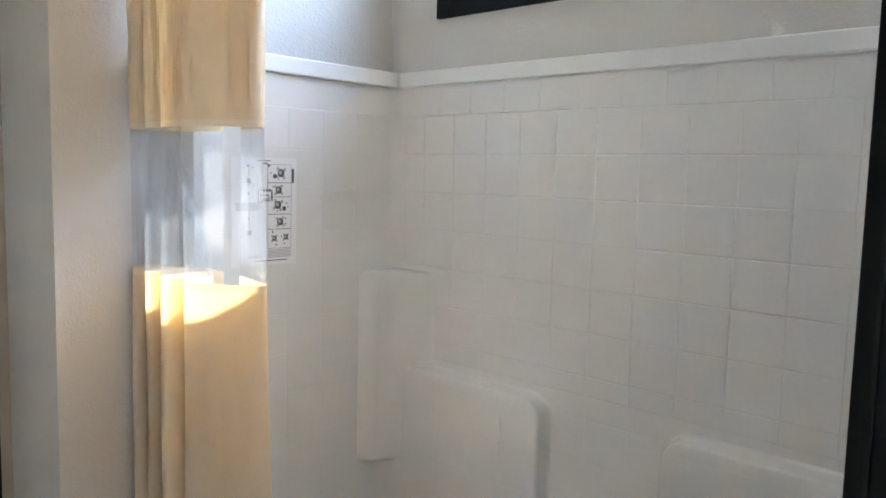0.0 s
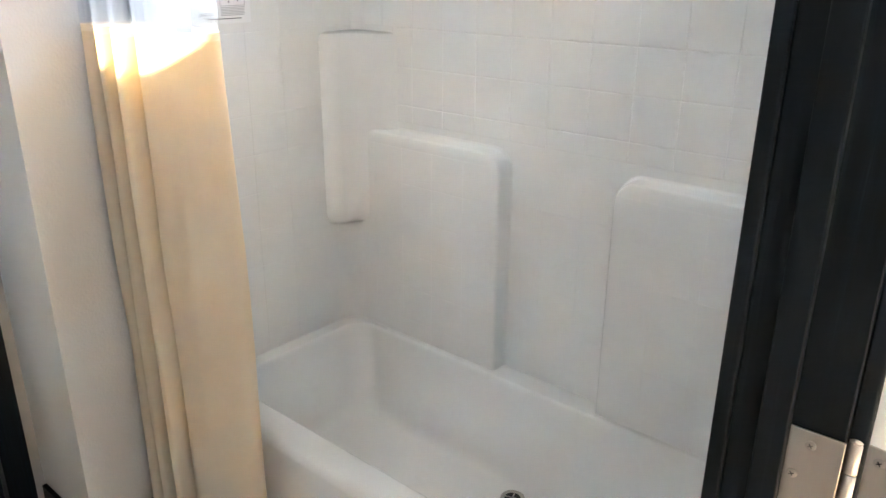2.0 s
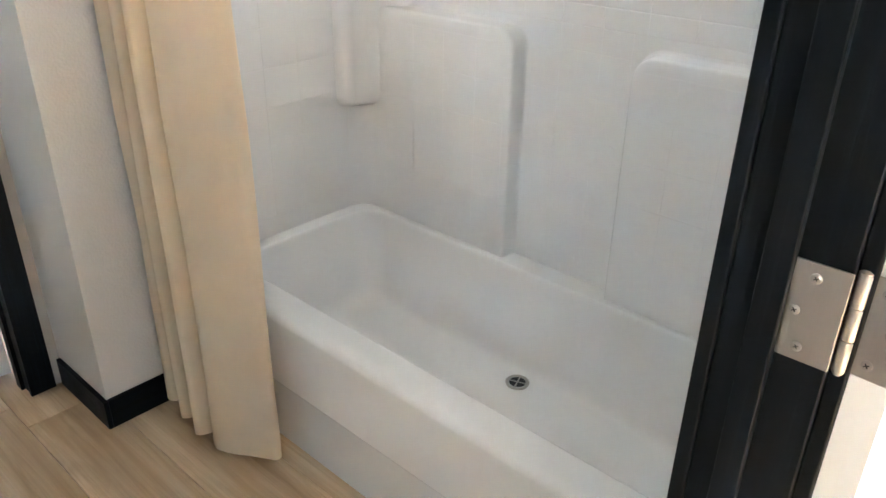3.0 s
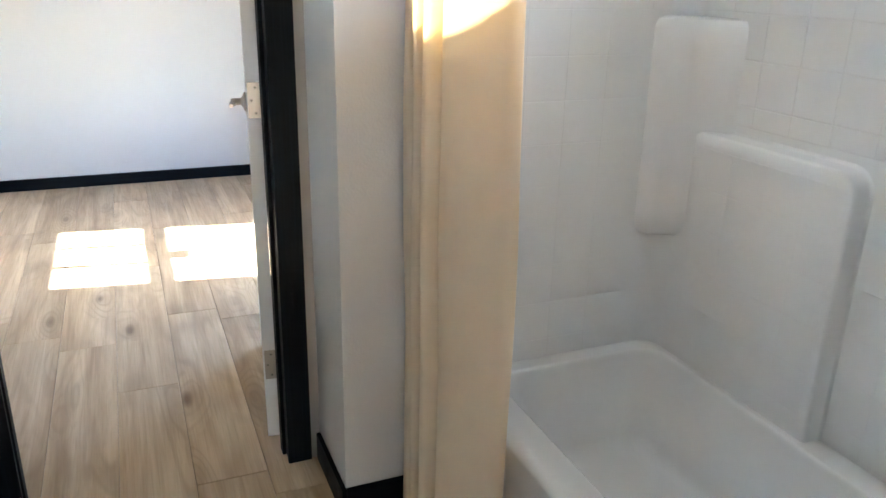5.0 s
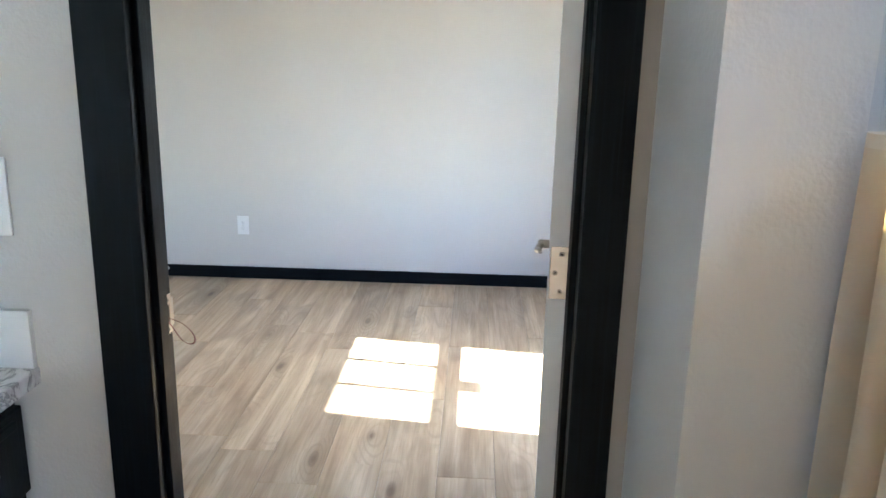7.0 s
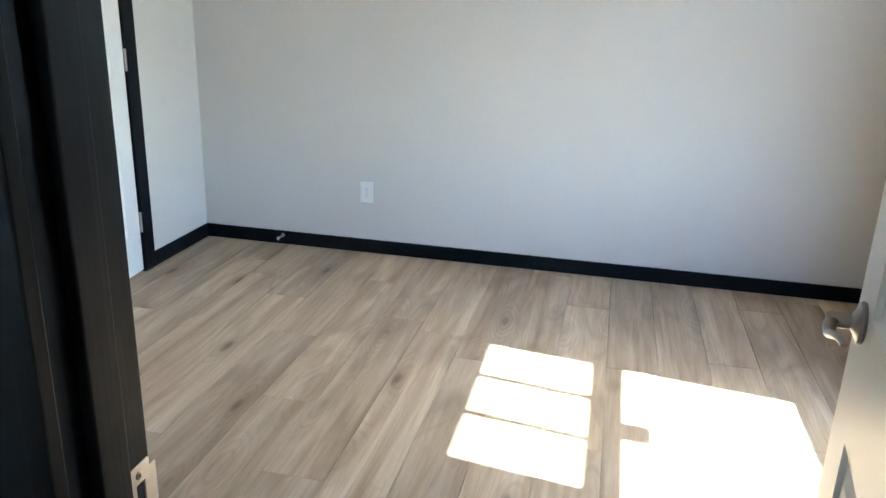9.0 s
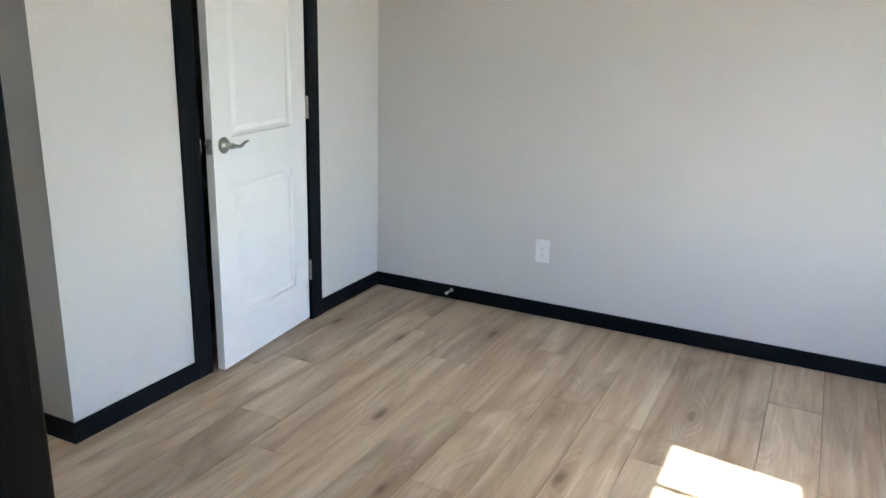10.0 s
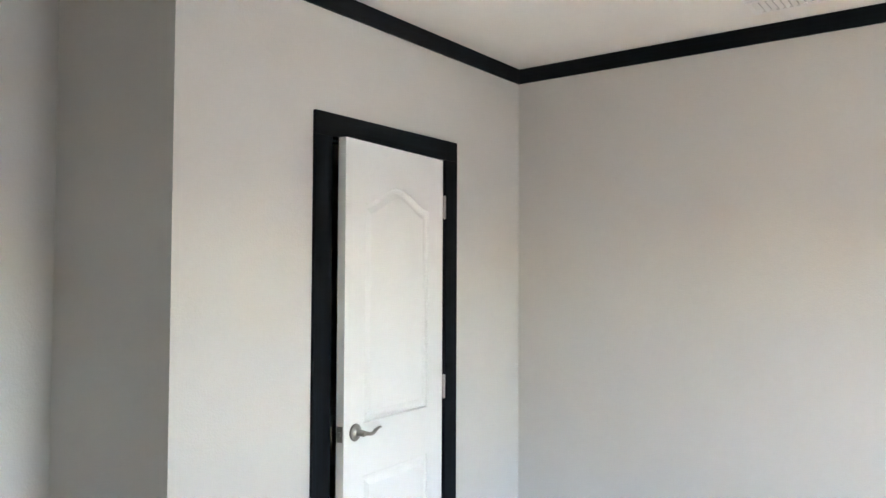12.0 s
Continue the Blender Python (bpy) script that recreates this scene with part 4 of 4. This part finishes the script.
# ---- small wall fittings ----
def outlet(m, label):
    ob = empty("wall_outlet", m, label, "outlet", "wall outlets")
    part("cover_plate", boxed(-0.036, 0.036, -0.0055, 0, -0.0585, 0.0585, 0.002), PLASTIC, ob)
    for z in (0.0195, -0.0195):
        s = part("socket", boxed(-0.0165, 0.0165, -0.0072, -0.0053, z - 0.014, z + 0.014, 0.0012), PLASTIC, ob)
        bm = bmesh.new()
        box(bm, -0.0075, -0.0055, -0.0076, -0.007, z - 0.002, z + 0.006)
        box(bm, 0.0055, 0.0075, -0.0076, -0.007, z - 0.002, z + 0.005)
        lathe(bm, [(0.0022, 0), (0.0022, 0.0005)], pose(0, -0.0071, z - 0.0075, 90), 10)
        # dark bars on the face, coloured as the shade inside slots
        part("slots", bm, INK, s)
    screw(ob, pose(0, -0.0055, 0, 90), 0.003)


outlet(pose(X_WEST, -0.972, 0.344, 0, 0, 90), "white duplex outlet on the bedroom wall")
outlet(pose(X_SIDE, -2.285, 0.348, 0, 0, 90), "white duplex outlet on the closet side wall")


def light_switch():
    ob = empty("light_switch", pose(X_BATH, -0.31, 1.178, 0, 0, 90), "white rocker light switch beside the vanity", "light switch")
    part("cover_plate", boxed(-0.038, 0.038, -0.006, 0, -0.0635, 0.0635, 0.002), PLASTIC, ob)
    part("rocker", boxed(-0.0165, 0.0165, -0.0095, -0.0055, -0.033, 0.033, 0.0015), PLASTIC, ob)


light_switch()


def door_stop():
    ob = empty("door_stop", pose(X_WEST + BT, -1.467, 0.052, 0, 90, 0), "small spring door stop on the black baseboard", "door stop")
    part("base", lathe(bmesh.new(), [(0.011, 0), (0.011, 0.004), (0.006, 0.008)], Matrix(), 16), NICKEL, ob, "", True)
    turns = [(0.0055 * math.cos(a), 0.0055 * math.sin(a), 0.006 + 0.05 * a / (2 * math.pi * 9)) for a in [2 * math.pi * k / 12 for k in range(9 * 12 + 1)]]
    part("spring", tube(bmesh.new(), turns, [0.0011] * len(turns), 5), NICKEL, ob, "", True)
    part("tip", lathe(bmesh.new(), [(0.0075, 0.054), (0.0085, 0.058), (0.0085, 0.068), (0.006, 0.071)], Matrix(), 16), RUBBER, ob, "white rubber tip", True)


door_stop()


def ceiling_vent():
    ob = empty("ceiling_vent", pose(-5.313, -0.57, CEILING), "white metal ceiling air vent", "vent")
    bm = bmesh.new()
    for x0, x1, y0, y1 in ((-0.08, 0.08, -0.17, -0.15), (-0.08, 0.08, 0.15, 0.17), (-0.08, -0.06, -0.15, 0.15), (0.06, 0.08, -0.15, 0.15)):
        box(bm, x0, x1, y0, y1, -0.009, 0.0, 0.002)
    part("frame", bm, PLASTIC, ob)
    # flat plate on the ceiling; its grey stands for shade between the slats
    part("backing", boxed(-0.06, 0.06, -0.15, 0.15, -0.002, 0.0), INK_PALE, ob, "grey plate for the shade behind the slats")
    for k in range(12):
        bm = boxed(-0.06, 0.06, -0.009, 0.009, -0.0008, 0.0008)
        bmesh.ops.transform(bm, matrix=pose(0, -0.138 + k * 0.025, -0.007, 38), verts=bm.verts)
        part("slat", bm, PLASTIC, ob)


ceiling_vent()


# ---- surround tiles ----
def lay_tiles():
    made = {}

    def fill(u0, u1, z0, z1, u_joint, z_joint, place, relief=1.8):
        """Tiles of one grid, cut to the stretch u0 to u1, z0 to z1 of a panel."""
        ku = math.floor((u0 - u_joint) / TILE_X)
        while u_joint + ku * TILE_X < u1:
            a, b = max(u0, u_joint + ku * TILE_X), min(u1, u_joint + (ku + 1) * TILE_X)
            kz = math.floor((z0 - z_joint) / TILE_Z)
            while z_joint + kz * TILE_Z < z1:
                c, d = max(z0, z_joint + kz * TILE_Z), min(z1, z_joint + (kz + 1) * TILE_Z)
                if b - a > 0.02 and d - c > 0.02:
                    key = (round(b - a, 4), round(d - c, 4), relief)
                    if key not in made:
                        made[key] = tile_mesh(key[0], key[1], "tile", relief)
                    t = new("tile", made[key])
                    t.parent = SURROUND
                    t.matrix_basis = place((a + b) / 2, (c + d) / 2)
                kz += 1
            ku += 1
    on_back = lambda u, z: pose(u, Y_BACK, z)
    on_block = lambda u, z: pose(u, 1.602, z)
    on_end = lambda u, z: pose(X_END, u, z, 0, 0, 90)
    xj, zj = -0.953, 1.717
    fill(-1.685, -0.303, zj, 1.793, xj + TILE_X / 2, zj, on_back)
    fill(-1.685, -0.303, 1.30, zj, xj, zj, on_back)
    fill(-1.575, -0.303, 1.045, 1.30, xj, zj, on_back)
    fill(-1.14, -0.875, RIM + 0.01, 1.045, xj, zj, on_back, 0.6)
    fill(-1.665, -1.19, RIM + 0.01, 0.985, xj, zj, on_block, 0.6)
    fill(-0.815, -0.34, RIM + 0.01, 0.98, xj, zj, on_block, 0.6)
    fill(1.03, 1.495, RIM + 0.01, 1.717, 1.60, zj, on_end, 0.6)
    fill(1.495, 1.61, 1.30, 1.717, 1.60, zj, on_end, 0.6)


lay_tiles()


# ---- floor planks ----
def lay_planks():
    pitch, length = 0.2, 1.22
    known = {-0.83: -3.93, -0.63: -4.727, -1.23: -3.611, -1.43: -3.852, -1.03: -4.449, 0.37: -4.5}
    meshes = {}

    def plank_of(n):
        key = round(n, 3)
        if key not in meshes:
            bm = boxed(-n / 2, n / 2, -pitch / 2 + 0.0005, pitch / 2 - 0.0005, -0.011, 0.0)
            edges = [e for e in bm.edges if all(v.co.z > -0.001 for v in e.verts)]
            bmesh.ops.bevel(bm, geom=edges, offset=0.0014, segments=1, affect="EDGES")
            meshes[key] = mesh_of(bm, "plank", PLANK)
        return meshes[key]
    for row in range(-11, 12):
        y0 = -0.63 + pitch * row
        if y0 + pitch < Y_ALCOVE or y0 > Y_NORTH:
            continue
        at = known.get(round(y0, 2))
        if at is None:
            at = -5.0 + random.random() * length
        x = at - length * math.ceil((at + 5.57) / length)
        while x < 0.9:
            a, b = max(x, -5.58), min(x + length, 0.9)
            if b - a > 0.05:
                p = new("plank", plank_of(b - a - 0.0012))
                p.parent = floor
                p.matrix_basis = pose((a + b) / 2, y0 + pitch / 2, 0)
            x += length


lay_planks()
tagged(structure("floor_hall", boxed(0.9, X_HALL, Y_ALCOVE, Y_NORTH, -0.012, 0.0), PLANK, "light oak vinyl floor of the hall", "floor"))
